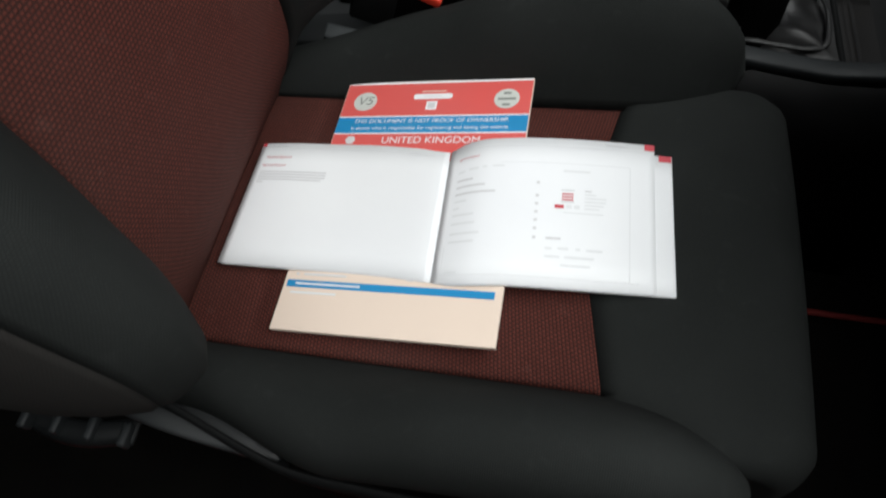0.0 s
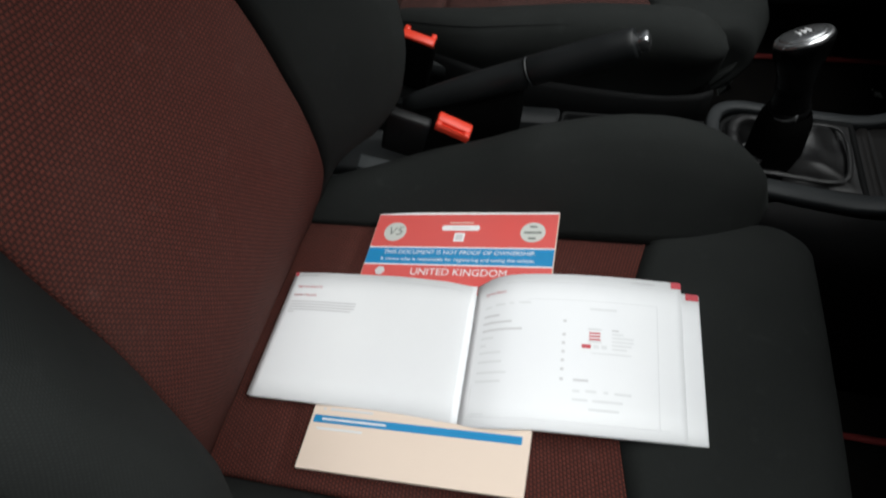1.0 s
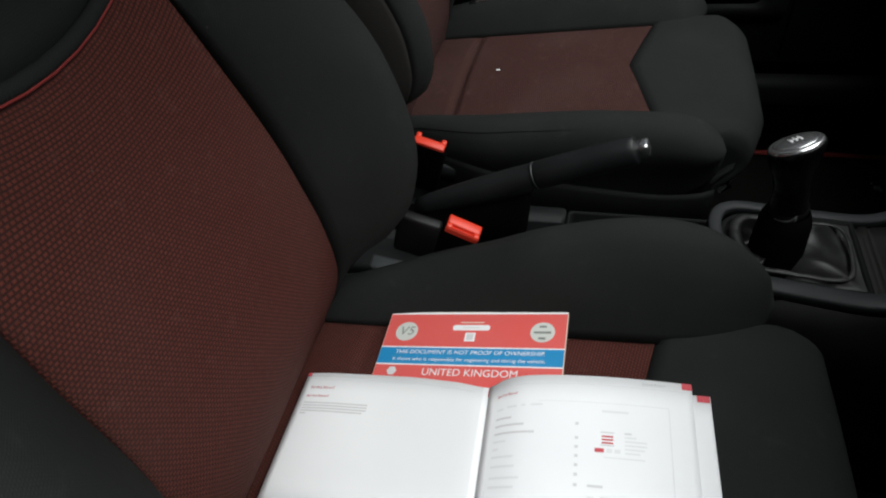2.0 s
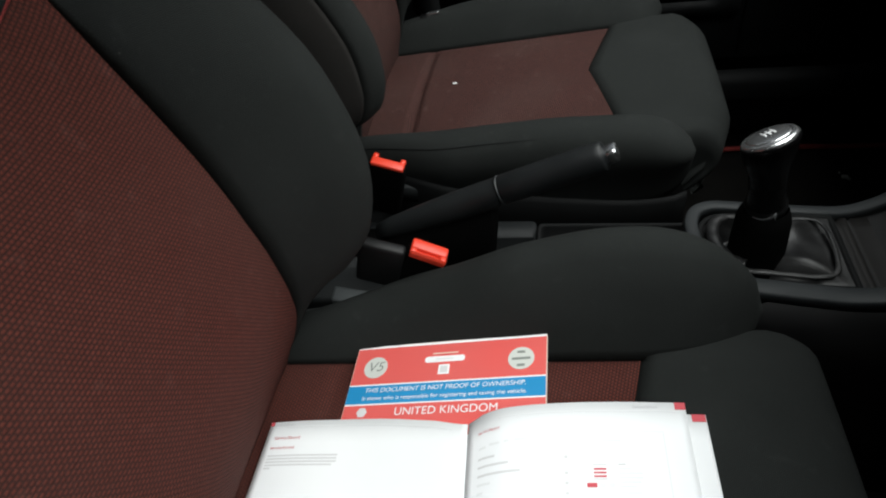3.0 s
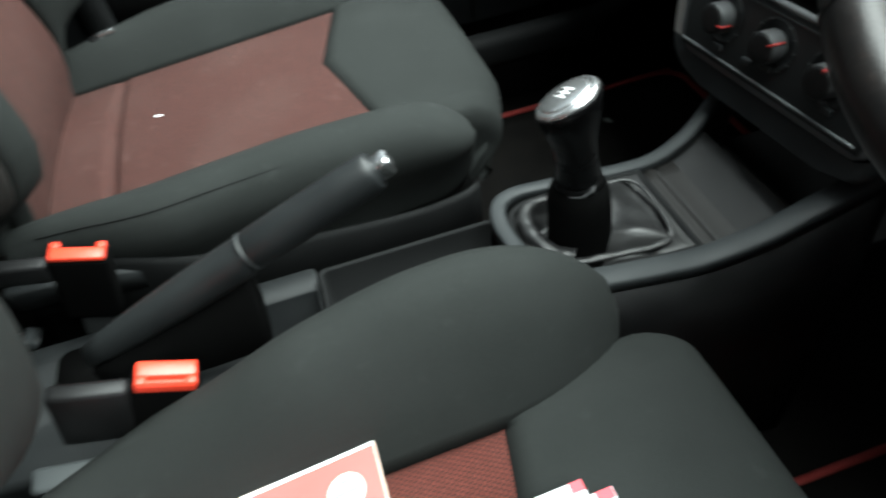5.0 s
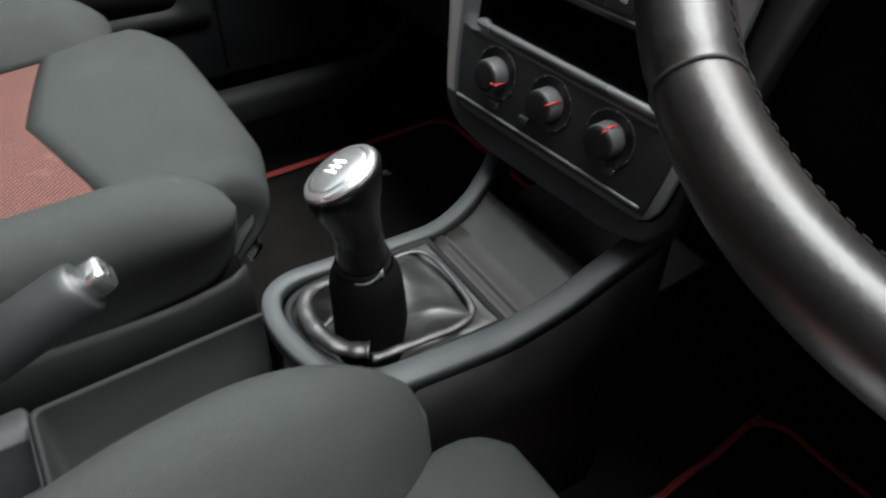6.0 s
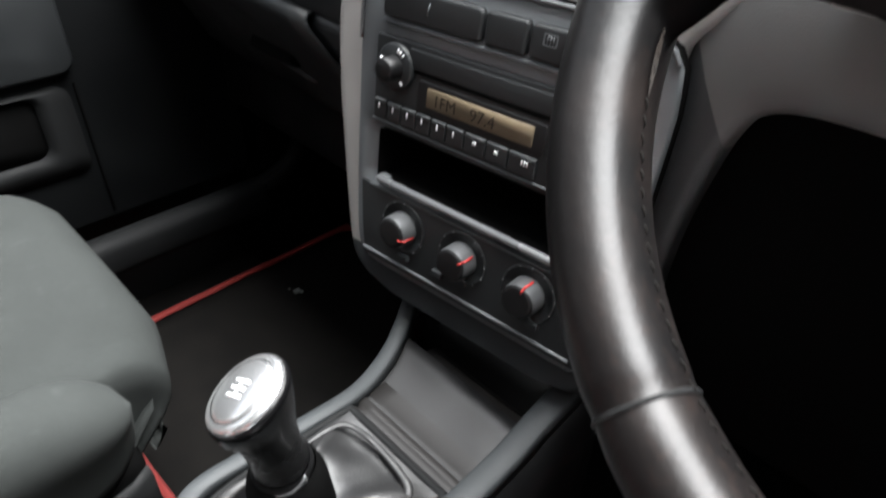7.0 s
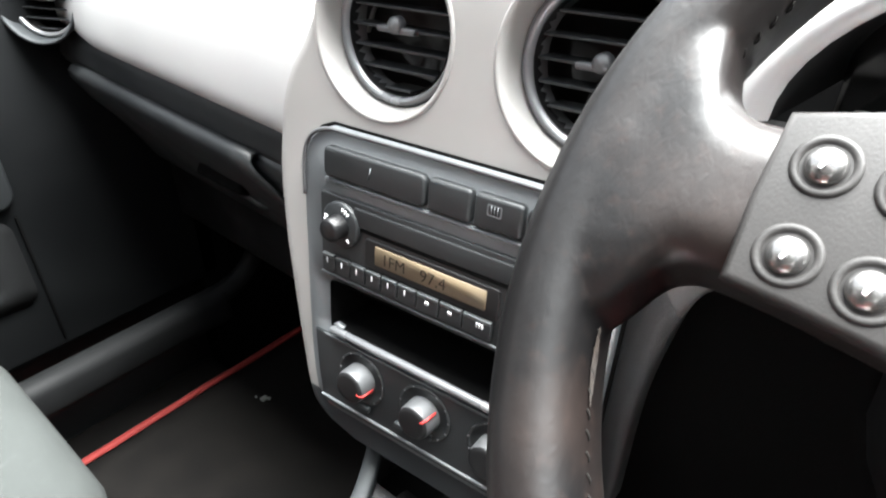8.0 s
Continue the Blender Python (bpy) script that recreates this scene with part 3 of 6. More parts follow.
        ob = part("side_valance", bm, MATTE_BLACK, root)
        sol = ob.modifiers.new("depth", "SOLIDIFY")
        sol.thickness, sol.offset = 0.003, 0
        # hinge cover where backrest and cushion meet
        bm = bmesh.new()
        rows = []
        for x, inner, outer, z in ((0.03, 0.170, 0.228, 0.300), (0.06, 0.175, 0.236, 0.305), (0.09, 0.185, 0.241, 0.307), (0.125, 0.195, 0.245, 0.306), (0.158, 0.210, 0.2475, 0.303), (0.185, 0.230, 0.249, 0.298), (0.203, 0.244, 0.250, 0.292)):
            rows.append([(x, s * y, zz) for y, zz in ((inner, z), (outer - 0.004, z), (outer - 0.001, z - 0.0015), (outer, z - 0.004), (outer - 0.002, z - 0.03), (inner, z - 0.03))])
        sheet(bm, rows, closed=True)
        part("hinge_cover", bm, WEBBING, root, "grey plastic hinge cover")
        # recliner lever with finger ridges
        bm = bmesh.new()
        grip_rows = []
        for i in range(17):
            q = i / 16
            x = -0.088 + 0.122 * q
            y, z = 0.238 + 0.010 * math.sin(math.pi * min(1.0, q * 1.1)), 0.232 + 0.006 * q
            h = 0.010 * math.sqrt(max(0.05, 1 - (2 * q - 1) ** 6))
            grip_rows.append([(x, s * (y + dy), z + dz * h / 0.010) for dy, dz in ((-0.012, -0.012), (-0.012, 0.004), (-0.008, 0.006), (0.006, 0.006), (0.011, 0.002), (0.013, -0.006), (0.011, -0.012))])
        sheet(bm, grip_rows, closed=True)
        bm.faces.new(bm.verts[:7])
        bm.faces.new(bm.verts[-7:])
        part("recliner_lever", bm, DARK_PLASTIC, root)
        for x in (-0.083, -0.048, -0.010, 0.027):
            bm = bmesh.new()
            box(bm, (x - 0.0045, s * 0.243 - 0.012, 0.234), (x + 0.0045, s * 0.243 + 0.012, 0.250), 0.003)
            part("finger_ridge", bm, RAIL_GREY, root, "worn grey finger ridge")
    return root


driver_seat = seat("driver_seat", "black and red cloth driver's seat with papers lying on it", "front seats")
driver_seat.location = (0.0, -0.355, 0)
passenger_seat = seat("passenger_seat", "empty black and red cloth passenger seat with worn marks", "front seats", -0.012, -0.24, PASSENGER_CREST)
passenger_seat.location = (0.0, 0.372, 0)


# ---- centre console ----
console = thing("centre_console", "black plastic centre console with satin grey edge rails", "console")
# tunnel between the seats
bm = bmesh.new()
rows = [[(x, y, z) for x, y in loop] for loop, z in (
    (rounded(-0.25, -0.07, 0.352, 0.088, 0.008, 3), -0.07), (rounded(-0.25, -0.07, 0.352, 0.088, 0.008, 3), 0.260), (rounded(-0.248, -0.068, 0.3515, 0.086, 0.007, 3), 0.266), (rounded(-0.244, -0.064, 0.351, 0.083, 0.006, 3), 0.268),
    (rounded(0.200, 0.003, 0.3495, 0.053, 0.004, 3), 0.268), (rounded(0.202, 0.005, 0.349, 0.051, 0.004, 3), 0.265), (rounded(0.204, 0.007, 0.3485, 0.049, 0.004, 3), 0.17))]
bm.faces.new(sheet(bm, rows, closed=True)[-1])
part("tunnel_cover", bm, DARK_PLASTIC, console)
bm = bmesh.new()
rows = [[(x, y, z) for x, y in rounded(0.354 + i, -0.05 + i, 0.556 - i, 0.068 - i, 0.006, 3)] for i, z in ((0, 0.195), (0, 0.276), (0.001, 0.279), (0.004, 0.279), (0.005, 0.276), (0.007, 0.205))]
floor_ring = sheet(bm, rows, closed=True)[-1]
bm.faces.new(floor_ring)
part("tray", bm, MATTE_BLACK, console)
boxed("tray_base", (0.33, -0.075, -0.07), (0.58, 0.07, 0.194), BLACK_PLASTIC, console, 0.006)
# body under the rails: rows along x of (y right, y left, z)
BODY_RUN = [(0.538, -0.012, 0.024, 0.326), (0.548, -0.045, 0.042, 0.326), (0.57, -0.088, 0.054, 0.325), (0.65, -0.102, 0.053, 0.319), (0.70, -0.106, 0.053, 0.317), (0.76, -0.108, 0.058, 0.322), (0.80, -0.109, 0.072, 0.333), (0.87, -0.114, 0.100, 0.365)]
bm = bmesh.new()
rows = []
for x, r, l, z in [tuple(curve_at([(k[0], k[i]) for k in BODY_RUN], 0.538 + 0.332 * q / 24) if i else 0.538 + 0.332 * q / 24 for i in range(4)) for q in range(25)]:
    rows.append([(x, r - 0.012, -0.07), (x, r - 0.006, z - 0.1), (x, r, z - 0.012), (x, r + 0.01, z - 0.014), (x, l - 0.01, z - 0.014), (x, l, z - 0.012), (x, l + 0.006, z - 0.1), (x, l + 0.012, -0.07)])
sheet(bm, rows, keep=lambda r, c: not (c == 3 and rows[r][0][0] < 0.70) and not (c == 3 and rows[r][0][0] > 0.79))
ob = part("side_panel", bm, BLACK_PLASTIC, console)
sol = ob.modifiers.new("depth", "SOLIDIFY")
sol.thickness, sol.offset = 0.004, -1


def rail(name, pts, w, h):
    """A flat grey edging strip along pts, slightly domed."""
    bm = bmesh.new()
    path = smooth_path(pts, 8)
    rows = []
    for i, p in enumerate(path):
        d = (path[min(i + 1, len(path) - 1)] - path[max(i - 1, 0)]).normalized()
        a = d.cross(Vector((0, 0, 1))).normalized()
        up = a.cross(d)
        rows.append([p + a * (w * cx) + up * (h * cy) for cx, cy in ((-0.5, -1), (-0.5, -0.12), (-0.46, 0.02), (-0.38, 0.1), (0, 0.13), (0.38, 0.1), (0.46, 0.02), (0.5, -0.12), (0.5, -1))])
    sheet(bm, rows, closed=True)
    return part(name, bm, RAIL_GREY, console, "satin grey edge rail")


rail("edge_rail", [(0.566, -0.0795, 0.328), (0.585, -0.0850, 0.327), (0.62, -0.0885, 0.324), (0.66, -0.0925, 0.322), (0.70, -0.0960, 0.321), (0.76, -0.0975, 0.329), (0.80, -0.0985, 0.344), (0.84, -0.103, 0.366), (0.865, -0.106, 0.385)], 0.024, 0.016)
rail("edge_rail", [(0.575, -0.0800, 0.327), (0.5585, -0.0600, 0.328), (0.5480, -0.0300, 0.328), (0.5440, 0.0, 0.328), (0.5460, 0.022, 0.328), (0.5550, 0.040, 0.327), (0.5750, 0.0490, 0.326), (0.61, 0.0495, 0.323), (0.67, 0.047, 0.319), (0.725, 0.046, 0.318), (0.765, 0.054, 0.325), (0.795, 0.066, 0.336), (0.822, 0.080, 0.350)], 0.016, 0.016)
# ridged leather-look panel in front of the lever
bm = bmesh.new()
rows = [[(x + 0.012, y, 0.310 + 0.03 * max(0, x - 0.72) + dz) for y in (-0.0875, -0.08, -0.03, 0.02, 0.040)] for x, dz in ((0.690, -0.004), (0.694, 0.002), (0.702, 0.002), (0.705, -0.003), (0.708, 0.002), (0.716, 0.002), (0.719, -0.003), (0.722, 0.001), (0.76, 0.0), (0.80, 0.001), (0.808, -0.004), (0.808, -0.03))]
sheet(bm, rows)
ob = part("front_panel", bm, PAD_GREY, console, "soft grey panel")
sol = ob.modifiers.new("depth", "SOLIDIFY")
sol.thickness, sol.offset = 0.004, -1
boxed("storage_floor", (0.79, -0.11, 0.262), (0.99, 0.09, 0.27), BLACK_PLASTIC, console, 0.002)

# ---- gear lever ----
gear = thing("gear_lever", "gear lever with silver topped knob and leather gaiter", "gear lever", (0.61, -0.036, 0.30))
OFF = Vector((-0.61, 0.036, -0.30))
bm = bmesh.new()
OUT = [(0.708, -0.083), (0.65, -0.079), (0.605, -0.0745), (0.576, -0.058), (0.560, -0.025), (0.555, 0.006), (0.564, 0.030), (0.590, 0.040), (0.64, 0.0385), (0.708, 0.035)]
flat_loop = smooth_path([(x, y, 0) for x, y in OUT], 6)
front_edge = [Vector((0.708, 0.035 - 0.118 * k / 8, 0)) for k in range(1, 8)]
loop = flat_loop + front_edge
rows = []
HOLLOW_AT = Vector((0.614, -0.020, 0))
for j in range(29):
    k = j / 28
    row = []
    for i, p in enumerate(loop):
        d = p - HOLLOW_AT
        th = math.atan2(d.y, d.x)
        r = d.length + (0.026 - d.length) * k
        fore = step((math.cos(th) + 0.1) / 0.9)
        soft = math.sin(math.pi * min(1.0, k * 1.02))
        # sunk below the rail behind the lever, taut and domed in front of it
        z = 0.316 - (0.016 - 0.024 * fore) * step((k - 0.12) / 0.6) - 0.010 * (1 - fore) * soft
        for ridge in (0.62, -0.60):
            z += 0.0070 * soft * math.exp(-((th - ridge) / (0.10 + 0.12 * k)) ** 2)
        crease = soft * (0.0016 * math.sin(5 * th + 7 * k + 0.7) + 0.0040 * noise.noise(Vector((p.x * 30, p.y * 30, k * 3.0))))
        swing = 0.0025 * soft * noise.noise(Vector((p.x * 18 + 4, p.y * 18, k * 2.0)))
        row.append(Vector((HOLLOW_AT.x + (r + swing) * math.cos(th), HOLLOW_AT.y + (r + swing) * math.sin(th), z + crease)) + OFF)
    rows.append(row)
sheet(bm, rows, closed=True)
part("gaiter", bm, LEATHER, gear, "creased black leather gaiter")
# the gaiter's edge, rolled into two plump folds that meet in an open end
for run, size in (((( 0.612, 0.030, 0.3215), (0.586, 0.0285, 0.3235), (0.571, 0.015, 0.3245), (0.567, -0.008, 0.3250), (0.572, -0.032, 0.3245), (0.584, -0.047, 0.3240), (0.594, -0.0540, 0.3250)), (0.002, 0.0050, 0.0062, 0.0068, 0.0068, 0.0066, 0.0072)),
                  (((0.593, -0.0600, 0.3225), (0.606, -0.0640, 0.3235), (0.640, -0.0680, 0.3230), (0.672, -0.0705, 0.3230), (0.6885, -0.0630, 0.3240), (0.6940, -0.042, 0.3245), (0.6955, -0.010, 0.3250), (0.6920, 0.016, 0.3240), (0.676, 0.0255, 0.3225), (0.640, 0.0275, 0.3210)), (0.0062, 0.0056, 0.0050, 0.0048, 0.0050, 0.0044, 0.0038, 0.0036, 0.0034, 0.002))):
    bm = bmesh.new()
    path = smooth_path(run, 7)
    sizes = [curve_at(list(enumerate(size)), i / 7) * (1 + 0.06 * math.sin(i * 0.9) + 0.10 * noise.noise(Vector((i * 0.35, size[0] * 900, 0)))) for i in range(len(path))]
    tube(bm, [p + OFF + Vector((0, 0, 0.0015 * noise.noise(p * 60))) for p in path], [r * (1.15 if size[0] < 0.004 else 0.72) for r in sizes], 12, caps=False, flat=0.62)
    ob = part("gaiter_fold", bm, LEATHER, gear, "plump rolled leather fold")
    sol = ob.modifiers.new("depth", "SOLIDIFY")
    sol.thickness, sol.offset = 0.0012, -1
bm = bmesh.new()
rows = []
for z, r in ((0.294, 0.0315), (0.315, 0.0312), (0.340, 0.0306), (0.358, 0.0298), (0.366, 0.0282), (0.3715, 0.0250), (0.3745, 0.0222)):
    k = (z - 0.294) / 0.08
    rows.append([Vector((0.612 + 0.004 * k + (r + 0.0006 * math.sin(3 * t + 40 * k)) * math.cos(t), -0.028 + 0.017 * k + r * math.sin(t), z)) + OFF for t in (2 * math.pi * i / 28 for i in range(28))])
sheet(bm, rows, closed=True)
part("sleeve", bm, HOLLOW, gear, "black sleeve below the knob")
bm = bmesh.new()
tube(bm, [p + OFF + Vector((0, 0, 0.315)) for p in loop + loop[:1]], 0.004, 8, caps=False)
part("gaiter_ring", bm, MATTE_BLACK, gear)
# the lever leans back; its knob is tipped further, towards the passenger
FOOT, TIP = Vector((0.616, -0.011, 0.370)), Vector((0.5985, -0.0200, 0.4705))
LEAN_AXIS, CAP_AXIS = (TIP - FOOT).normalized(), Vector((-0.393, 0.314, 0.866)).normalized()


def lever_section(k):
    """Frame across the lever at k, from its collar to the cap's rim."""
    turn = step((k - 0.45) / 0.55)
    axis = (LEAN_AXIS * (1 - turn) + CAP_AXIS * turn).normalized()
    return Matrix.Translation(FOOT + (TIP - FOOT) * k + OFF) @ axis.to_track_quat("Z", "Y").to_matrix().to_4x4()


def loft(stations, sides=36):
    bm = bmesh.new()
    rows = [[lever_section(k) @ Vector((r * math.cos(t), r * math.sin(t), h)) for t in (2 * math.pi * i / sides for i in range(sides))] for k, r, h in stations]
    sheet(bm, rows, closed=True)
    return bm


part("shaft", loft([(0.0, 0.0205, 0), (0.10, 0.0205, 0), (0.16, 0.0198, 0), (0.30, 0.0192, 0), (0.48, 0.0192, 0)]), KNOB_BLACK, gear)
part("collar", loft([(0.05, 0.0212, 0), (0.06, 0.0220, 0), (0.12, 0.0220, 0), (0.14, 0.0206, 0)]), BLACK_PLASTIC, gear)
part("knob", loft([(0.46, 0.0193, 0), (0.60, 0.0205, 0), (0.74, 0.0238, 0), (0.86, 0.0275, 0), (0.95, 0.0290, 0), (1.0, 0.0295, 0), (1.0, 0.0290, 0.003), (1.0, 0.0270, 0.004)]), KNOB_BLACK, gear)
part("knob_cap", loft([(1.0, 0.0280, 0.001), (1.0, 0.0280, 0.0040), (1.0, 0.0268, 0.0062), (1.0, 0.0250, 0.0070), (1.0, 0.0225, 0.0074)], 48), KNOB_SILVER, gear, "silver knob cap")
part("cap_disc", loft([(1.0, 0.0222, 0.0066), (1.0, 0.0216, 0.0076), (1.0, 0.0190, 0.0086), (1.0, 0.0120, 0.0099), (1.0, 0.0060, 0.0104), (1.0, 0.0, 0.0106)], 48), KNOB_SILVER, gear, "domed silver disc")
bm = bmesh.new()
TOPK = lever_section(1.0) @ Matrix.Translation((0, 0, 0.0102)) @ pose(0, 0, 0, 0, 0, 55)
for y in (-0.005, 0, 0.005):
    box(bm, (-0.0065, y - 0.0008, -0.001), (0.0065, y + 0.0008, 0.0006), 0, TOPK)
box(bm, (-0.0008, -0.005, -0.001), (0.0008, 0.005, 0.0006), 0, TOPK)
part("shift_pattern", bm, MARK_WHITE, gear)
# a pale crescent on the collar's right side stands in for its highlight
bm = bmesh.new()
GLINT_AT = lever_section(0.09)
rows = []
for i in range(9):
    t = radians(-75 + 62 * i / 8)
    rows.append([GLINT_AT @ Vector((0.0226 * math.cos(t), 0.0226 * math.sin(t), h)) for h in (-0.004 - 0.002 * i / 8, -0.001 + 0.009 * (i / 8) ** 3)])
sheet(bm, rows)
ob = part("collar_glint", bm, LIP_GREY, gear, "thin grey strip for the highlight on the collar")
sol = ob.modifiers.new("depth", "SOLIDIFY")
sol.thickness, sol.offset = 0.0008, 0

# ---- handbrake ----
brake = thing("handbrake", "black handbrake lever with chrome release button", "handbrake", (0.15, -0.01, 0.28))
A, B = Vector((0.150, -0.010, 0.338)), Vector((0.436, -0.016, 0.456))
HB = Vector((-0.15, 0.01, -0.28))
way = (B - A).normalized()
bm = bmesh.new()
# moulded arm, with a narrower skirt down into the tunnel, near black for shade
SECTION = ((-0.80, -0.9), (-0.98, -0.3), (-1.0, 0.1), (-0.85, 0.6), (-0.5, 0.92), (0, 1.05), (0.5, 0.92), (0.85, 0.6), (1.0, 0.1), (0.98, -0.3), (0.80, -0.9))
rows = []
for k, r in ((0.0, 0.0090), (0.02, 0.0118), (0.06, 0.0142), (0.11, 0.0160), (0.15, 0.0165), (0.172, 0.0162), (0.178, 0.0158), (0.180, 0.0150)):
    c = A + way * k + HB
    rows.append([Vector((c.x, c.y + q[0] * r, c.z + q[1] * r * 1.1)) for q in SECTION])
sheet(bm, rows, closed=True)
bm.faces.new([v for v in bm.verts][:11])
bm.faces.new([v for v in bm.verts][-11:])
part("lever_arm", bm, DARK_PLASTIC, brake, "black moulded arm")
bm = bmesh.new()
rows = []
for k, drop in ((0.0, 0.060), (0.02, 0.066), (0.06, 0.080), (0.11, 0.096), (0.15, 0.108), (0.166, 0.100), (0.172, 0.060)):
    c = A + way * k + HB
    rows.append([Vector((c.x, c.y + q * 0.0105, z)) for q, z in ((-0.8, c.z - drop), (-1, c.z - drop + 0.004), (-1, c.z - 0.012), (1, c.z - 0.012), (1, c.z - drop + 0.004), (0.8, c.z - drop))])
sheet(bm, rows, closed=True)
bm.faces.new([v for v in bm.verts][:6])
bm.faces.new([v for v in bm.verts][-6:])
part("skirt", bm, HOLLOW, brake, "deep skirt, near black for its shade")
bm = bmesh.new()
tube(bm, [A + way * 0.1800 + HB, A + way * 0.1828 + HB], 0.0168, 24, flat=1.12)
part("ring", bm, WEBBING, brake, "thin grey ring")
bm = bmesh.new()
tube(bm, [A + way * k + HB for k in (0.183, 0.186, 0.22, 0.27, 0.300, 0.3055, 0.3080, 0.3085, 0.300)], [0.0158, 0.0166, 0.0168, 0.0166, 0.0164, 0.0158, 0.0146, 0.0128, 0.0120], 24, flat=1.12)
part("grip", bm, DARK_PLASTIC, brake, "black grained grip")
bm = bmesh.new()
AIM = Matrix.Translation(A + way * 0.300 + HB) @ way.to_track_quat("Z", "Y").to_matrix().to_4x4()
plate(bm, rounded(-0.0095, -0.0090, 0.0095, 0.0090, 0.0045, 6), 0.020, AIM @ Matrix.Translation((0, 0, 0.0225)), 0.0035)
part("button", bm, CHROME, brake, "chrome push button")
bm = bmesh.new()
plate(bm, rounded(-0.0052, -0.0016, 0.0052, 0.0016, 0.0014, 3), 0.001, AIM @ Matrix.Translation((0, 0, 0.0229)))
part("button_slot", bm, BLACK_PLASTIC, brake)
# slot in the tunnel behind the arm: a dark plate stands in for its shade
bm = bmesh.new()
plate(bm, rounded(0.082, 0.010, 0.150, 0.066, 0.012, 5), 0.002, Matrix.Translation(HB) @ Matrix.Translation((0, 0, 0.2715)))
part("slot", bm, HOLLOW, brake, "dark plate for the shaded slot round the arm's foot")


# ---- belt buckles ----
def buckle(label, rear, fore, s, pitch, lean=14, guide=(-0.075, -0.006), rimmed=True):
    d = (Vector(fore) - Vector(rear))
    n = d.length
    root = thing("seat_belt_buckle", label, "belt buckle", rear, "front belt buckles")
    ang = math.degrees(math.atan2(d.y, d.x))
    tilt = pose(0, 0, 0, lean, pitch, ang) @ Matrix.Diagonal((1, 0.82, 1, 1))
    bm = bmesh.new()
    box(bm, (-0.003, -0.0135, -0.10), (n + 0.003, 0.0135, -0.004), 0.005, tilt)
    part("housing", bm, HOLLOW, root)
    bm = bmesh.new()
    bars = [(0.0, -0.013, n, 0.004), (0.0, 0.003, 0.008, 0.013), (n - 0.008, 0.003, n, 0.013)]
    if rimmed:
        bars.append((0.0, 0.0095, n, 0.0135))
    for x0, y0, x1, y1 in bars:
        lo, hi = sorted((s * y0, s * y1))
        box(bm, (x0, lo, -0.010 if rimmed else -0.005), (x1, hi, 0.002 if y0 < 0 else 0.0015), 0.0025, tilt)
    if rimmed:
        lo, hi = sorted((0.0, s * 0.012))
        box(bm, (0.004, lo, -0.010), (n - 0.004, hi, -0.003), 0.001, tilt)
    part("release_button", bm, BUCKLE_RED, root, "bright red release button")
    bm = bmesh.new()
    box(bm, (0.008, -0.006, -0.20), (n - 0.008, 0.002, -0.09), 0.002, tilt)
    part("stalk", bm, WEBBING, root)
    bm = bmesh.new()
    box(bm, (-0.060, -0.014, guide[0]), (-0.005, 0.004, guide[1]), 0.005, tilt @ pose(0, 0, 0, 0, -8, 0))
    part("strap_guide", bm, BLACK_PLASTIC, root, "grey plastic strap guide")
    return root


buckle("red and black belt buckle beside the driver's seat", (0.221, -0.0950, 0.396), (0.264, -0.0960, 0.3945), -1, 25, 4)
buckle("red and black belt buckle beside the passenger seat", (0.131, 0.086, 0.386), (0.176, 0.084, 0.374), 1, 18, 8, (-0.034, -0.008), False)

tab = thing("belt_anchor_cover", "grey plastic belt anchor cover beside the driver's seat", "anchor cover", (0.148, -0.112, 0.318))
bm = bmesh.new()
box(bm, (-0.034, -0.012, -0.02), (0.038, 0.008, 0.016), 0.004, pose(0, 0, 0, 20, 8, -4))
part("cover", bm, HINGE_GREY, tab)


# ---- dashboard ----
LEAN = math.atan(0.126)
# on the stack's face, which is turned a little to the driver: local x to the car's left, local y up the face, local z towards the seats
OUT_OF_FACE = Vector((-1, -0.082, 0.126)).normalized()
ALONG_FACE = Vector((-0.0817, 0.9965, -0.018)).normalized()
FACE = Matrix.Translation((0.8113, 0, 0.45)) @ Matrix((ALONG_FACE, ALONG_FACE.cross(OUT_OF_FACE), OUT_OF_FACE)).transposed().to_4x4()


def up_face(z):
    return (z - 0.45) / math.cos(LEAN)


dash = thing("dashboard", "grey plastic dashboard with a curved centre stack", "dashboard")
# stack: outline of the surround, with the panel opening left free by building it from strips
STACK = [(0.374, 0.085), (0.379, 0.110), (0.388, 0.128), (0.40, 0.138), (0.45, 0.148), (0.506, 0.156), (0.557, 0.1625), (0.606, 0.165), (0.644, 0.1620), (0.664, 0.159), (0.690, 0.149), (0.712, 0.134), (0.735, 0.122), (0.76, 0.116), (0.80, 0.10)]
PANEL = [(0.402, 0.108), (0.408, 0.118), (0.42, 0.1245), (0.45, 0.1275), (0.50, 0.1295), (0.58, 0.1305), (0.615, 0.1305), (0.638, 0.127), (0.651, 0.118), (0.6585, 0.1026)]


def mirror_outline(half):
    return [(w, up_face(z)) for z, w in half] + [(-w, up_face(z)) for z, w in reversed(half)]


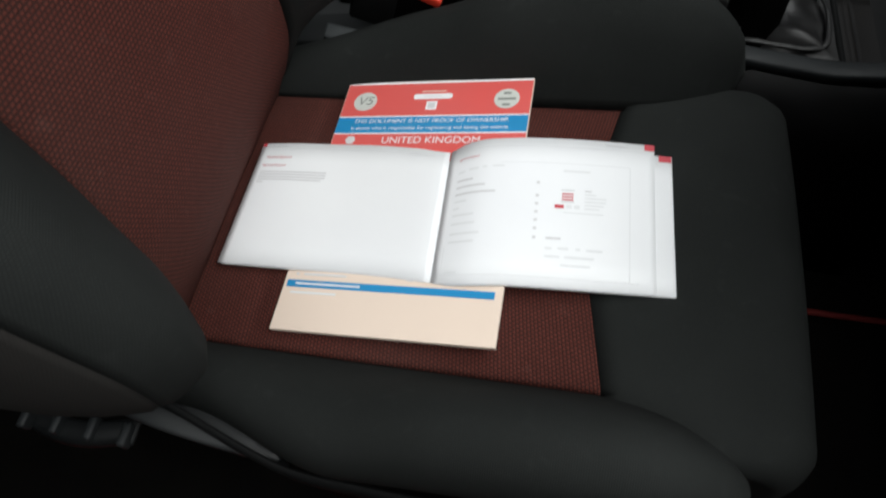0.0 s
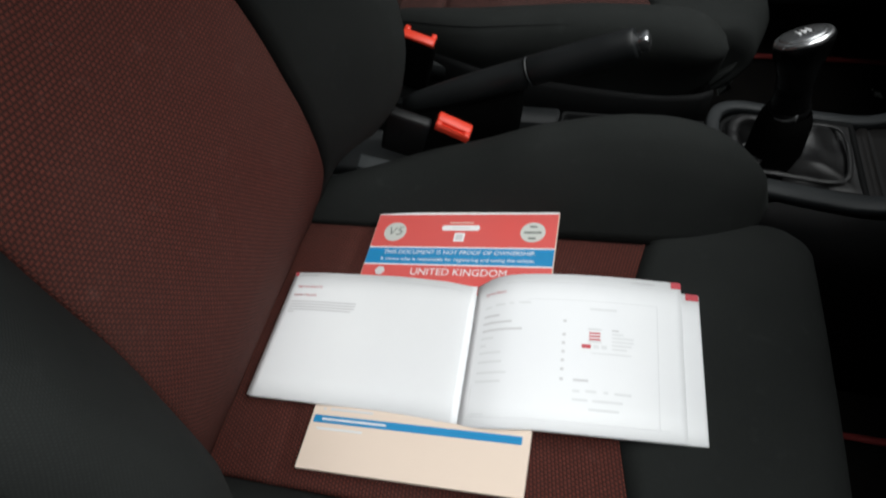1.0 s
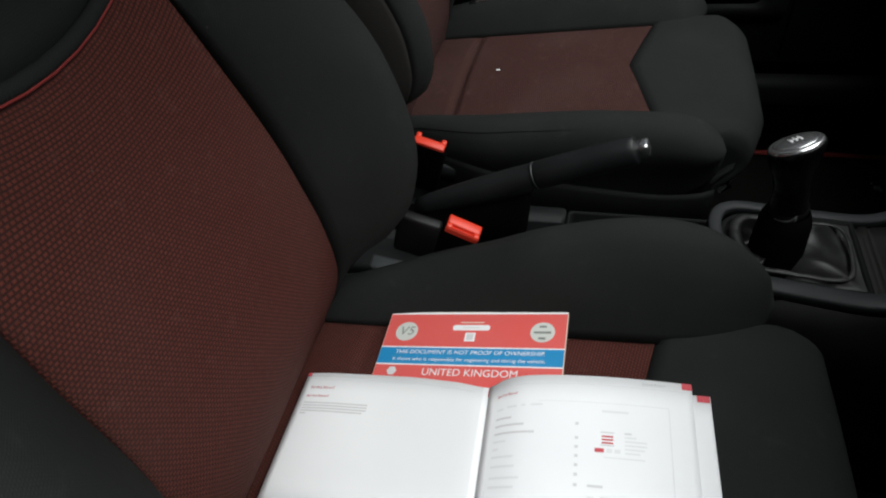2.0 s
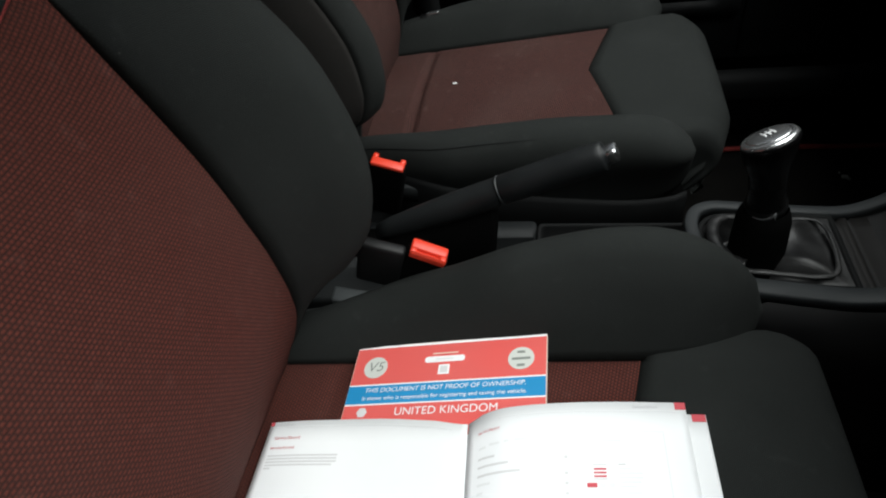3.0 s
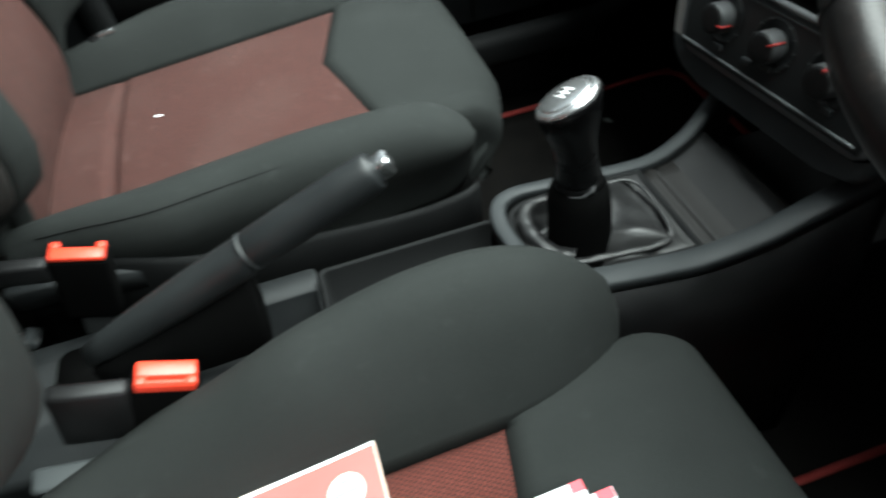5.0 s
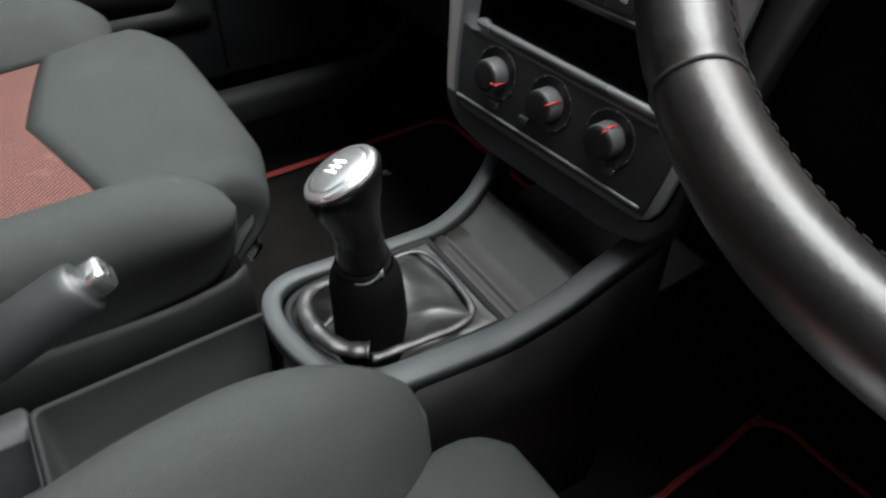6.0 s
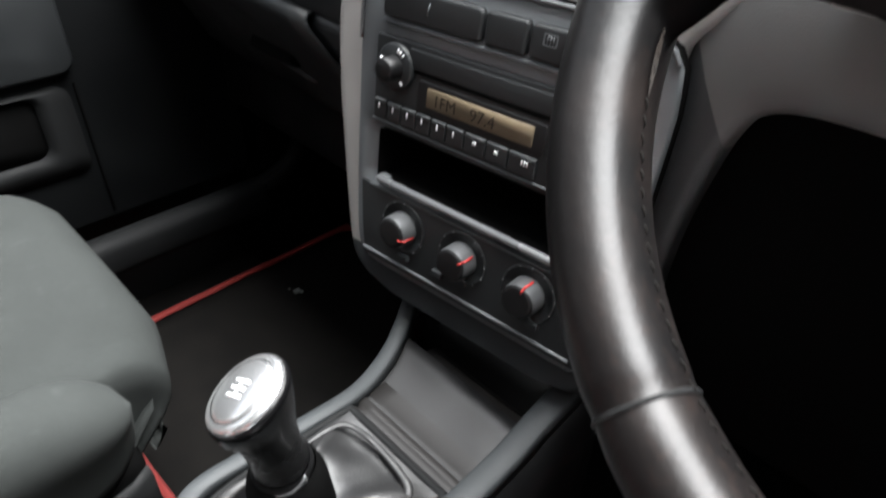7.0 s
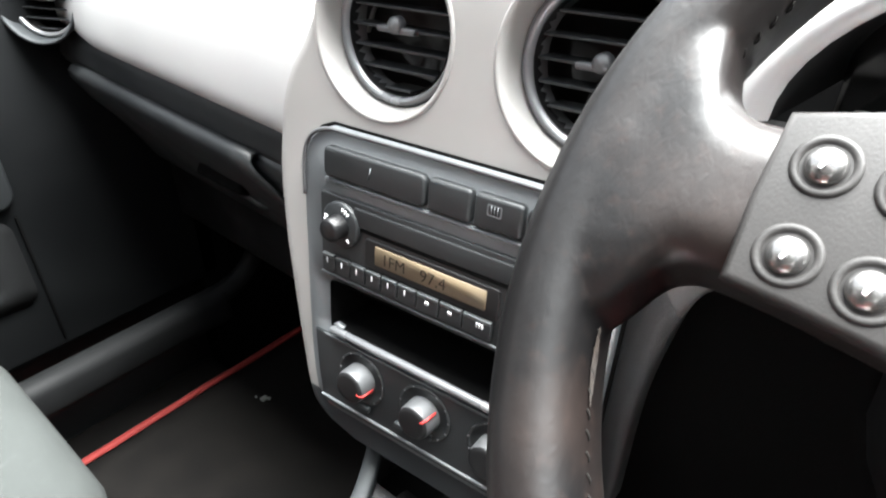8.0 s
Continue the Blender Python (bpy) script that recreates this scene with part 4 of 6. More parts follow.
VENTS = [(0.0605, up_face(0.727)), (-0.0855, up_face(0.725))]
bm = bmesh.new()
rows = []
N = 60
for i in range(N + 1):
    z = 0.374 + (0.80 - 0.374) * i / N
    w = curve_at(STACK, z)
    y = up_face(z)
    bulge = -0.35 * max(0, z - 0.745) ** 1.5
    row = [FACE @ Vector((s * (w + 0.05), y, -0.09 + bulge)) for s in (1,)]
    row += [FACE @ Vector((w + 0.012, y, -0.030 + bulge)), FACE @ Vector((w + 0.003, y, -0.008 + bulge)), FACE @ Vector((w - 0.004, y, 0.0 + bulge))]
    n = 44
    wr = min(w, 0.1215) + (0.1565 - min(w, 0.1215)) * step((z - 0.645) / 0.05)
    row += [FACE @ Vector((w - 0.004 - (w + wr - 0.008) * k / n, y, 0.0 + bulge)) for k in range(1, n)]
    row += [FACE @ Vector((-wr + 0.004, y, 0.0 + bulge)), FACE @ Vector((-wr - 0.0015, y, -0.004 + bulge)), FACE @ Vector((-wr - 0.002, y, -0.03 + bulge)), FACE @ Vector((-wr - 0.002, y, -0.09 + bulge))]
    rows.append(row)


VENT_LIP = 0.0582
TO_FACE = FACE.inverted()
inside = {}
for r, row in enumerate(rows):
    for c in range(3, len(row) - 3):
        p = TO_FACE @ row[c]
        for vx, vy in VENTS:
            d = math.hypot(p.x - vx, p.y - vy)
            if d < VENT_LIP:
                inside[r, c] = True
                k = VENT_LIP / max(d, 1e-4)
                if d > 0.03:
                    row[c] = FACE @ Vector((vx + (p.x - vx) * k, vy + (p.y - vy) * k, p.z))


def clear_of(r, c):
    p = TO_FACE @ ((Vector(rows[r][c]) + Vector(rows[r + 1][c + 1])) / 2)
    if all((a, b) in inside for a in (r, r + 1) for b in (c, c + 1)):
        return False
    return not (abs(p.x) < 0.112 and up_face(0.40) < p.y < up_face(0.638))


# lower flank and foot of the surround: a darker grey stands in for shade
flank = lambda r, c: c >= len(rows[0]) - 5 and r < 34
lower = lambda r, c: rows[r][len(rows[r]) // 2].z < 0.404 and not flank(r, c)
sheet(bm, rows, keep=lambda r, c: clear_of(r, c) and not flank(r, c) and not lower(r, c))
bmesh.ops.dissolve_degenerate(bm, dist=1e-5, edges=bm.edges[:])
part("stack_surround", bm, STACK_GREY, dash, "light grey stack surround")
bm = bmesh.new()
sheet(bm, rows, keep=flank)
part("stack_flank", bm, RAIL_GREY, dash, "lower flank of the stack surround, darkened for shade")
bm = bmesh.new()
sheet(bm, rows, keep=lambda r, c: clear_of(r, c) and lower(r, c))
part("stack_foot", bm, RAIL_GREY, dash, "foot of the stack surround, darkened for shade")
# fascia panel frame
HOLE = (-0.1005, up_face(0.4885), 0.1030, up_face(0.5345))


def ring_between(outline, hole, n=96):
    """Matched points on an outline and on a rectangular hole within it, seen from the hole's middle."""
    cx, cy = (hole[0] + hole[2]) / 2, (hole[1] + hole[3]) / 2
    out, inner = [], []
    edges = list(zip(outline, outline[1:] + outline[:1]))
    rect = [(hole[0], hole[1]), (hole[2], hole[1]), (hole[2], hole[3]), (hole[0], hole[3])]
    rect_edges = list(zip(rect, rect[1:] + rect[:1]))
    for k in range(n):
        t = 2 * math.pi * k / n
        d = (math.cos(t), math.sin(t))
        for group, dest in ((edges, out), (rect_edges, inner)):
            best = None
            for (ax, ay), (bx, by) in group:
                ex, ey = bx - ax, by - ay
                den = d[0] * ey - d[1] * ex
                if abs(den) < 1e-12:
                    continue
                s = ((ax - cx) * ey - (ay - cy) * ex) / den
                u = ((ax - cx) * d[1] - (ay - cy) * d[0]) / den
                if s > 0 and -1e-6 <= u <= 1 + 1e-6:
                    best = s if best is None else max(best, s)
            dest.append((cx + best * d[0], cy + best * d[1]))
    return out, inner


bm = bmesh.new()
outer, inner = ring_between(mirror_outline(PANEL), HOLE)
cen = (sum(p[0] for p in outer) / len(outer), sum(p[1] for p in outer) / len(outer))
shrink = [(cen[0] + (x - cen[0]) * 0.985, cen[1] + (y - cen[1]) * 0.988) for x, y in outer]
sheet(bm, [[FACE @ Vector((x, y, z)) for x, y in loop] for loop, z in ((outer, 0.0), (outer, 0.0035), (shrink, 0.005), (inner, 0.005), (inner, -0.002))], closed=True)
fascia = part("fascia", bm, TRIM_GREY, dash, "satin grey fascia panel")
# a thin bright line along the fascia's upper edge
bm = bmesh.new()
tube(bm, smooth_path([FACE @ Vector((x, up_face(z), 0.006)) for x, z in ((0.1290, 0.60), (0.1288, 0.622), (0.1255, 0.640), (0.1165, 0.6510), (0.1020, 0.6565), (0.08, 0.6572), (0.0, 0.6575), (-0.10, 0.6565), (-0.1165, 0.6510), (-0.1255, 0.640))], 6), 0.0016, 8)
part("fascia_edge", bm, DIAL_SILVER, dash, "thin silver edge")
# dark gap round the fascia
bm = bmesh.new()
wide = [(cen[0] + (x - cen[0]) * 1.016, cen[1] + (y - cen[1]) * 1.016) for x, y in outer]
sheet(bm, [[FACE @ Vector((x, y, z)) for x, y in loop] for loop, z in ((wide, -0.002), (wide, 0.0008), (outer, 0.0008))], closed=True)
part("fascia_gap", bm, HOLLOW, dash)


def on_face(name, x0, z0, x1, z1, lift, thick, mat, r=0.004, bevel=0.0015, label="", parent=None):
    bm = bmesh.new()
    plate(bm, rounded(min(x0, x1), up_face(z0), max(x0, x1), up_face(z1), r), thick, FACE @ Matrix.Translation((0, 0, lift)), bevel)
    return part(name, bm, mat, parent or dash, label)


# row of switches
for x0, x1, r in ((0.0106, 0.1040, 0.005), (-0.0256, 0.0086, 0.0035), (-0.0630, -0.0276, 0.0035), (-0.1040, -0.0650, 0.005)):
    on_face("switch", x0, 0.6222, x1, 0.6452, 0.0105, 0.007, DARK_PLASTIC, r, 0.0026)
# lit ledge below the switches
bm = bmesh.new()
tube(bm, [FACE @ Vector((x, up_face(0.6192), 0.0070)) for x in (0.1050, 0.1040, 0.05, 0.0, -0.05, -0.1040, -0.1050)], [0.0006] + [0.0019] * 5 + [0.0006], 8)
part("ledge", bm, TRIM_GREY, dash, "satin grey ledge")
bm = bmesh.new()
MK = FACE @ Matrix.Translation((-0.0433, up_face(0.6370), 0.0108))
sheet(bm, [[MK @ Vector((x, y, 0)) for x, y in rounded(-0.0053 + i, -0.004 + i, 0.0053 - i, 0.004 - i, 0.001, 2)] for i in (0, 0.0009)], closed=True)
for dx in (-0.0022, 0, 0.0022):
    box(bm, (dx - 0.0003, -0.0028, -0.0003), (dx + 0.0003, 0.0028, 0.0), 0, MK)
part("demister_mark", bm, TRIM_GREY, dash)
bm = bmesh.new()
box(bm, (-0.0006, -0.0045, 0), (0.0006, 0.0045, 0.0004), 0, FACE @ Matrix.Translation((0.0583, up_face(0.6345), 0.0105)) @ pose(0, 0, 0, 0, 0, 12))
part("switch_mark", bm, TRIM_GREY, dash)

# ---- radio ----
radio = thing("car_radio", "black car radio with amber display and preset keys", "radio")
on_face("radio_body", -0.100, 0.5395, 0.1105, 0.6085, 0.0075, 0.02, DARK_PLASTIC, 0.003, 0.0015, parent=radio)
on_face("cassette_flap", -0.098, 0.5900, 0.075, 0.6045, 0.0092, 0.003, DARK_PLASTIC, 0.002, 0.001, parent=radio)
on_face("flap_slot", -0.098, 0.5868, 0.073, 0.5893, 0.0082, 0.002, HOLLOW, 0.001, 0.0, parent=radio)
on_face("display_frame", -0.053, 0.5605, 0.0640, 0.5838, 0.0088, 0.003, BLACK_PLASTIC, 0.003, 0.001, parent=radio)
on_face("display", -0.0430, 0.5652, 0.0535, 0.5802, 0.0094, 0.002, DISPLAY, 0.001, 0.0, "lit amber display", radio)


def face_text(name, text, size, x, z, lift, mat, parent, align="LEFT"):
    # reading runs to the car's right
    m = FACE @ Matrix.Translation((x, up_face(z), lift)) @ Matrix(((-1, 0, 0, 0), (0, 1, 0, 0), (0, 0, 1, 0), (0, 0, 0, 1)))
    return writing(name, text, size, m, mat, parent, 0.0, align)


face_text("display_text", "1FM", 0.0128, 0.0470, 0.5678, 0.0096, DISPLAY_INK, radio)
face_text("display_text", "97.4", 0.0134, 0.0120, 0.5677, 0.0096, DISPLAY_INK, radio)
bm = bmesh.new()
KN = FACE @ Matrix.Translation((0.0875, up_face(0.5870), 0.007))
lathe(bm, [(0.0185, 0), (0.0185, 0.003), (0.0165, 0.0045), (0.0, 0.0045)], KN)
part("volume_ring", bm, DARK_PLASTIC, radio)
bm = bmesh.new()
lathe(bm, [(0.0095, 0.004), (0.009, 0.016), (0.0075, 0.0175), (0.0, 0.0175)], FACE @ Matrix.Translation((0.0870, up_face(0.5868), 0.007)))
part("volume_knob", bm, BLACK_PLASTIC, radio)
bm = bmesh.new()
for a in (50, 62, 74, 160, 172, -50):
    box(bm, (0.012, -0.0007, 0.0044), (0.0155, 0.0007, 0.005), 0, KN @ pose(0, 0, 0, 0, 0, 180 - a))
part("ring_marks", bm, MARK_WHITE, radio)
# keys with a pale upper edge and a printed tick each
TICKS = [0.1020, 0.0868, 0.0714, 0.0558, 0.0402, 0.0242, 0.0040, -0.0158, -0.0405]
ENDS = [0.1080, 0.0938, 0.0784, 0.0628, 0.0472, 0.0316, 0.0140, -0.0060, -0.0260, -0.0500]
for i, x in enumerate(TICKS):
    title = "preset_key" if i < 6 else "search_key"
    on_face(title, ENDS[i + 1] + 0.0005, 0.5435, ENDS[i] - 0.0005, 0.5585, 0.0098, 0.004, DARK_PLASTIC, 0.0012, 0.001, parent=radio)
    on_face("key_edge", ENDS[i + 1] + 0.0010, 0.5556, ENDS[i] - 0.0010, 0.5582, 0.0102, 0.0006, HINGE_GREY, 0.0004, 0, parent=radio)
    if i < 6:
        on_face("key_mark", x - 0.0005, 0.5506, x + 0.0005, 0.5552, 0.0102, 0.0006, MARK_WHITE, 0.0003, 0, parent=radio)
    elif i < 8:
        on_face("key_mark", x - 0.0016, 0.5510, x + 0.0016, 0.5536, 0.0102, 0.0006, MARK_WHITE, 0.0003, 0, parent=radio)
    else:
        for d in (-0.0022, 0.0, 0.0022):
            on_face("key_mark", x + d - 0.0006, 0.5510, x + d + 0.0006, 0.5548, 0.0102, 0.0006, MARK_WHITE, 0.0003, 0, parent=radio)
# paler strip that puts the light on the radio's lower edge into colour
bm = bmesh.new()
tube(bm, [FACE @ Vector((x, up_face(0.5398), 0.0075)) for x in (0.1110, 0.1095, 0.05, 0.0, -0.05, -0.098, -0.0995)], [0.0004] + [0.0011] * 5 + [0.0004], 8)
part("lower_bezel", bm, HINGE_GREY, radio, "pale strip for the lit lower edge")

# ---- storage slot below the radio ----
slot = thing("storage_slot", "open storage slot, near black inside for shade, with a satin grey lip", "storage slot")
# the slot's inner shade is put into the near-black of its walls
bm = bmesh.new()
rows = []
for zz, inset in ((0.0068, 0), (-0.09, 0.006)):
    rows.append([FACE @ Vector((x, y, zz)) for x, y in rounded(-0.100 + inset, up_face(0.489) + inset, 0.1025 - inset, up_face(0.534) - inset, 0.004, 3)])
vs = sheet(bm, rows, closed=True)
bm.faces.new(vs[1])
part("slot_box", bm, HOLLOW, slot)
bm = bmesh.new()
tube(bm, [FACE @ Vector((x, up_face(0.4890), 0.0085)) for x in (0.1000, 0.0985, 0.05, 0, -0.05, -0.09, -0.098)], [0.0024] + [0.0034] * 6, 12)
part("silver_lip", bm, LIP_GREY, slot, "satin grey lip")

# ---- heater panel ----
heater = thing("heater_panel", "black heater panel with three silver ringed dials", "heater controls")
bm = bmesh.new()
plate(bm, [(w, up_face(z)) for z, w in ((0.409, 0.1125), (0.44, 0.1175), (0.4805, 0.1205))] + [(-w, up_face(z)) for z, w in ((0.4805, 0.1205), (0.44, 0.1175), (0.409, 0.1125))], 0.004, FACE @ Matrix.Translation((0, 0, 0.0075)), 0.001)
part("panel", bm, DARK_PLASTIC, heater)
bm = bmesh.new()
tube(bm, [FACE @ Vector((x, up_face(0.4145), 0.0078)) for x in (0.1145, 0.1130, 0.05, 0.0, -0.1, -0.108)], [0.0006] + [0.0016] * 5, 8)
part("lower_strip", bm, TRIM_GREY, heater)
bm = bmesh.new()
tube(bm, [FACE @ Vector((x, up_face(0.4800), 0.0072)) for x in (0.1105, 0.1090, 0.05, 0.0, -0.1, -0.108)], [0.0005] + [0.0013] * 5, 8)
part("upper_strip", bm, HINGE_GREY, heater)


def dial(x):
    m = FACE @ Matrix.Translation((x, up_face(0.4535), 0.0075))
    bm = bmesh.new()
    lathe(bm, [(0.0245, 0), (0.0245, 0.0012), (0.022, 0.0012), (0.0215, 0.0003), (0, 0.0003)], m)
    d = part("dial_ring", bm, DARK_PLASTIC, heater)
    bm = bmesh.new()
    lathe(bm, [(0.0150, 0.0), (0.0145, 0.013), (0.0138, 0.0155)], m, 36)
    k = part("dial", bm, DIAL_SILVER, heater, "silver dial rim")
    bm = bmesh.new()
    lathe(bm, [(0.0138, 0.0152), (0.0128, 0.0168), (0.0105, 0.0174), (0.0, 0.0168)], m, 36)
    part("dial_cap", bm, BLACK_PLASTIC, k)
    bm = bmesh.new()
    a = 100 if x > 0.03 else 55 if x > -0.03 else 15
    box(bm, (-0.0008, 0.0095, 0.0158), (0.0008, 0.0136, 0.0176), 0, m @ pose(0, 0, 0, 0, 0, a))
    box(bm, (-0.0009, 0.0136, 0.003), (0.0009, 0.0154, 0.0158), 0, m @ pose(0, 0, 0, 0, 0, a))
    part("pointer", bm, MARK_RED, k)
    bm = bmesh.new()
    for a in range(-140, 141, 28):
        box(bm, (-0.0006, 0.0225, 0.0011), (0.0006, 0.0242, 0.0015), 0, m @ pose(0, 0, 0, 0, 0, a))
    part("scale_marks", bm, LIP_GREY, d)


for x in (0.067, 0.0015, -0.0635):
    dial(x)
for x, z in ((0.0625, 0.4262), (-0.0020, 0.4345), (0.0235, 0.4285), (-0.0730, 0.4300)):
    on_face("push_key", x - 0.0055, z - 0.003, x + 0.0055, z + 0.003, 0.0115, 0.005, RAIL_GREY, 0.001, 0.0008, parent=heater)


# ---- round vents ----
def vent(label, m, r, group, slats=9, flare=0.0115):
    root = thing("air_vent", label, "air vent", (0, 0, 0), group)
    bm = bmesh.new()
    lathe(bm, [(r + flare + 0.0012, -0.004), (r + flare + 0.0006, 0.0003), (r + flare - 0.001, 0.0012), (r + flare - 0.003, 0.0), (r + flare * 0.62, -0.008), (r + flare * 0.4, -0.015), (r + 0.0035, -0.020), (r + 0.002, -0.026)], m, 64)
    part("surround", bm, STACK_GREY if flare > 0.01 else RAIL_GREY, root)
    bm = bmesh.new()
    lathe(bm, [(r + 0.0034, -0.026), (r + 0.0036, -0.018), (r + 0.001, -0.0145), (r - 0.002, -0.016), (r - 0.004, -0.021), (r - 0.005, -0.034)], m, 48)
    part("ring", bm, LIP_GREY, root, "satin silver ring")
    bm = bmesh.new()
    lathe(bm, [(r - 0.004, -0.018), (r - 0.006, -0.065), (0, -0.065)], m, 40)
    part("well", bm, BLACK_PLASTIC, root)
    for i in range(slats):
        y = (i - (slats - 1) / 2) * (2 * r - 0.014) / (slats - 1)
        half = math.sqrt(max(1e-5, (r - 0.0055) ** 2 - y * y))
        bm = bmesh.new()
        box(bm, (-half, -0.0009, -0.040), (half, 0.0009, -0.020), 0.0006, m @ Matrix.Translation((0, y, 0)))
        part("slat", bm, DARK_PLASTIC, root)
    bm = bmesh.new()
    box(bm, (-0.016, -0.0022, -0.022), (0.016, 0.0022, -0.015), 0.0016, m)
    lathe(bm, [(0.006, -0.020), (0.0055, -0.014), (0.004, -0.0125), (0, -0.012)], m @ Matrix.Translation((0, 0.003, 0)))
    part("tab", bm, DIAL_SILVER, root, "silver adjusting tab")
    return root


for vx, vy in VENTS:
    vent("round air vent with silver ring and black slats", FACE @ Matrix.Translation((vx, vy, 0.0)), 0.047, "round dash vents", 7)

# ---- passenger side of the dashboard: padded top, glovebox ----
# profile from the windscreen base to the shelf edge and down: (x, z)
TOP = [(1.45, 0.80), (1.25, 0.815), (1.08, 0.812), (0.98, 0.795), (0.915, 0.765), (0.880, 0.725), (0.864, 0.68), (0.857, 0.640), (0.858, 0.624), (0.866, 0.619)]
bm = bmesh.new()
rows = []
prof = smooth_path([(x, 0, z) for x, z in TOP], 4)
for i in range(25):
    y = 0.112 + (0.70 - 0.112) * i / 24
    rows.append([(p.x + 0.02 * step((y - 0.55) / 0.15), y, p.z + (0.03 * (y - 0.22) - 0.007) * step((0.70 - p.z) / 0.07)) for p in prof])
sheet(bm, rows)
ob = part("dash_top", bm, DASH_GREY, dash, "light grey padded dash top")
sol = ob.modifiers.new("depth", "SOLIDIFY")
sol.thickness, sol.offset = 0.004, 1
bm = bmesh.new()
rows = []
for i in range(21):
    y = -0.78 + (0.16 + 0.78) * i / 20
    rows.append([(p.x, y, p.z) for p in prof if p.z > 0.78 and p.x > 0.955])
sheet(bm, rows)
ob = part("dash_top", bm, DASH_GREY, dash, "light grey padded dash top")
sol = ob.modifiers.new("depth", "SOLIDIFY")
sol.thickness, sol.offset = 0.004, 1
# dark band, and glovebox lid with a silver-grey strip for its crease's highlight
GB = [(0.868, 0.617), (0.866, 0.60), (0.862, 0.585), (0.866, 0.575), (0.872, 0.568)]
bm = bmesh.new()
rows = [[(x, y, z + 0.03 * (y - 0.22) - 0.006) for x, z in GB] for y in (0.155, 0.2, 0.3, 0.4, 0.5, 0.6, 0.66, 0.70)]
sheet(bm, rows)
ob = part("lower_band", bm, DARK_PLASTIC, dash, "dark grained lower band")
sol = ob.modifiers.new("depth", "SOLIDIFY")
sol.thickness, sol.offset = 0.004, 1
glovebox = thing("glovebox", "closed dark plastic glovebox with a recessed grip", "glovebox")
bm = bmesh.new()
rows = []
for x, z, y0 in ((0.875, 0.571, 0.272), (0.858, 0.571, 0.272), (0.8545, 0.5675, 0.270), (0.8555, 0.560, 0.266), (0.872, 0.53, 0.252), (0.897, 0.495, 0.235), (0.918, 0.46, 0.22), (0.94, 0.42, 0.21), (0.97, 0.39, 0.21)):
    rows.append([(x, y0 + (0.66 - y0) * k / 10, z + 0.03 * (0.66 - y0) * k / 10) for k in range(11)])
sheet(bm, rows)
ob = part("lid", bm, DARK_PLASTIC, glovebox)
sol = ob.modifiers.new("depth", "SOLIDIFY")
sol.thickness, sol.offset = 0.004, 1
# pale strip painted in as the highlight along the lid's lip
bm = bmesh.new()
tube(bm, [(0.8548, 0.274 + 0.384 * k / 12, 0.5706 + 0.03 * 0.384 * k / 12) for k in range(13)], 0.0013, 6)
part("lid_highlight", bm, LIP_GREY, glovebox, "pale strip for the highlight on the upper edge")
# solid near-black block in place of the recess and its shade
bm = bmesh.new()
box(bm, (-0.007, 0.365, -0.014), (0.012, 0.455, 0.014), 0.005, Matrix.Translation((0.9, 0, 0.494)) @ pose(0, 0, 0, 0, 32, 0))
part("grip_recess", bm, HOLLOW, glovebox, "dark block for the shaded grip recess")
bm = bmesh.new()
tube(bm, [(0.9085, 0.445, 0.479), (0.909, 0.43, 0.476), (0.9135, 0.362, 0.465), (0.915, 0.35, 0.462)], [0.003, 0.0052, 0.0052, 0.003], 10)
part("grip_lip", bm, RAIL_GREY, glovebox, "grey grip lip")
bm = bmesh.new()
rows = [[(x + 0.006, y, z - 0.002) for y in (0.13, 0.16, 0.20, 0.24, 0.27, 0.30)] for x, z in ((0.860, 0.575), (0.8565, 0.562), (0.872, 0.53), (0.897, 0.495), (0.918, 0.46), (0.94, 0.42), (0.97, 0.39), (1.0, 0.35))]
sheet(bm, rows)
ob = part("filler_panel", bm, DARK_PLASTIC, dash, "dark plastic beside the glovebox")
sol = ob.modifiers.new("depth", "SOLIDIFY")
sol.thickness, sol.offset = 0.004, 1
boxed("dash_core", (0.97, -0.76, 0.30), (1.45, 0.74, 0.79), BLACK_PLASTIC, dash, 0.01)
vent("round passenger air vent with silver ring", Matrix.Translation((0.838, 0.664, 0.667)) @ (FACE.to_3x3().to_4x4()) @ pose(0, 0, 0, 0, -30, 0), 0.043, "round dash vents", 7, 0.009)

# ---- driver's side: knee panel and instrument hood ----
# grey lower dash with an arched opening round the column
ARCH = [(-0.140, 0.42), (-0.142, 0.52), (-0.150, 0.58), (-0.158, 0.612), (-0.170, 0.629), (-0.20, 0.636), (-0.27, 0.636), (-0.36, 0.634), (-0.45, 0.636), (-0.53, 0.634), (-0.56, 0.625), (-0.575, 0.60), (-0.585, 0.52), (-0.585, 0.42)]
arch = [(p.x, p.y) for p in smooth_path([(y, z, 0) for y, z in ARCH], 5)]
bm = bmesh.new()
edge_out = []
for y, z in arch:
    k = (y + 0.36) / 0.225
    edge_out.append((max(-0.74, min(-0.100, -0.36 + k * 0.26 + (0.012 if y > -0.36 else -0.12))), max(z, z + 0.085 * step((z - 0.5) / 0.14))))
rows = []
for d, x in ((1.0, 0.862), (0.75, 0.853), (0.5, 0.849), (0.2, 0.848), (0.04, 0.849), (0.0, 0.853), (-0.0, 0.868)):
    rows.append([(x, yi + (yo - yi) * d, zi + (zo - zi) * d) for (yi, zi), (yo, zo) in zip(arch, edge_out)])
# legs of the arch: a darker grey replaces the shading of their curve
leg = [i for i, (y, z) in enumerate(arch) if z < 0.604]
sheet(bm, rows, keep=lambda r, c: not (c in leg and c + 1 in leg))
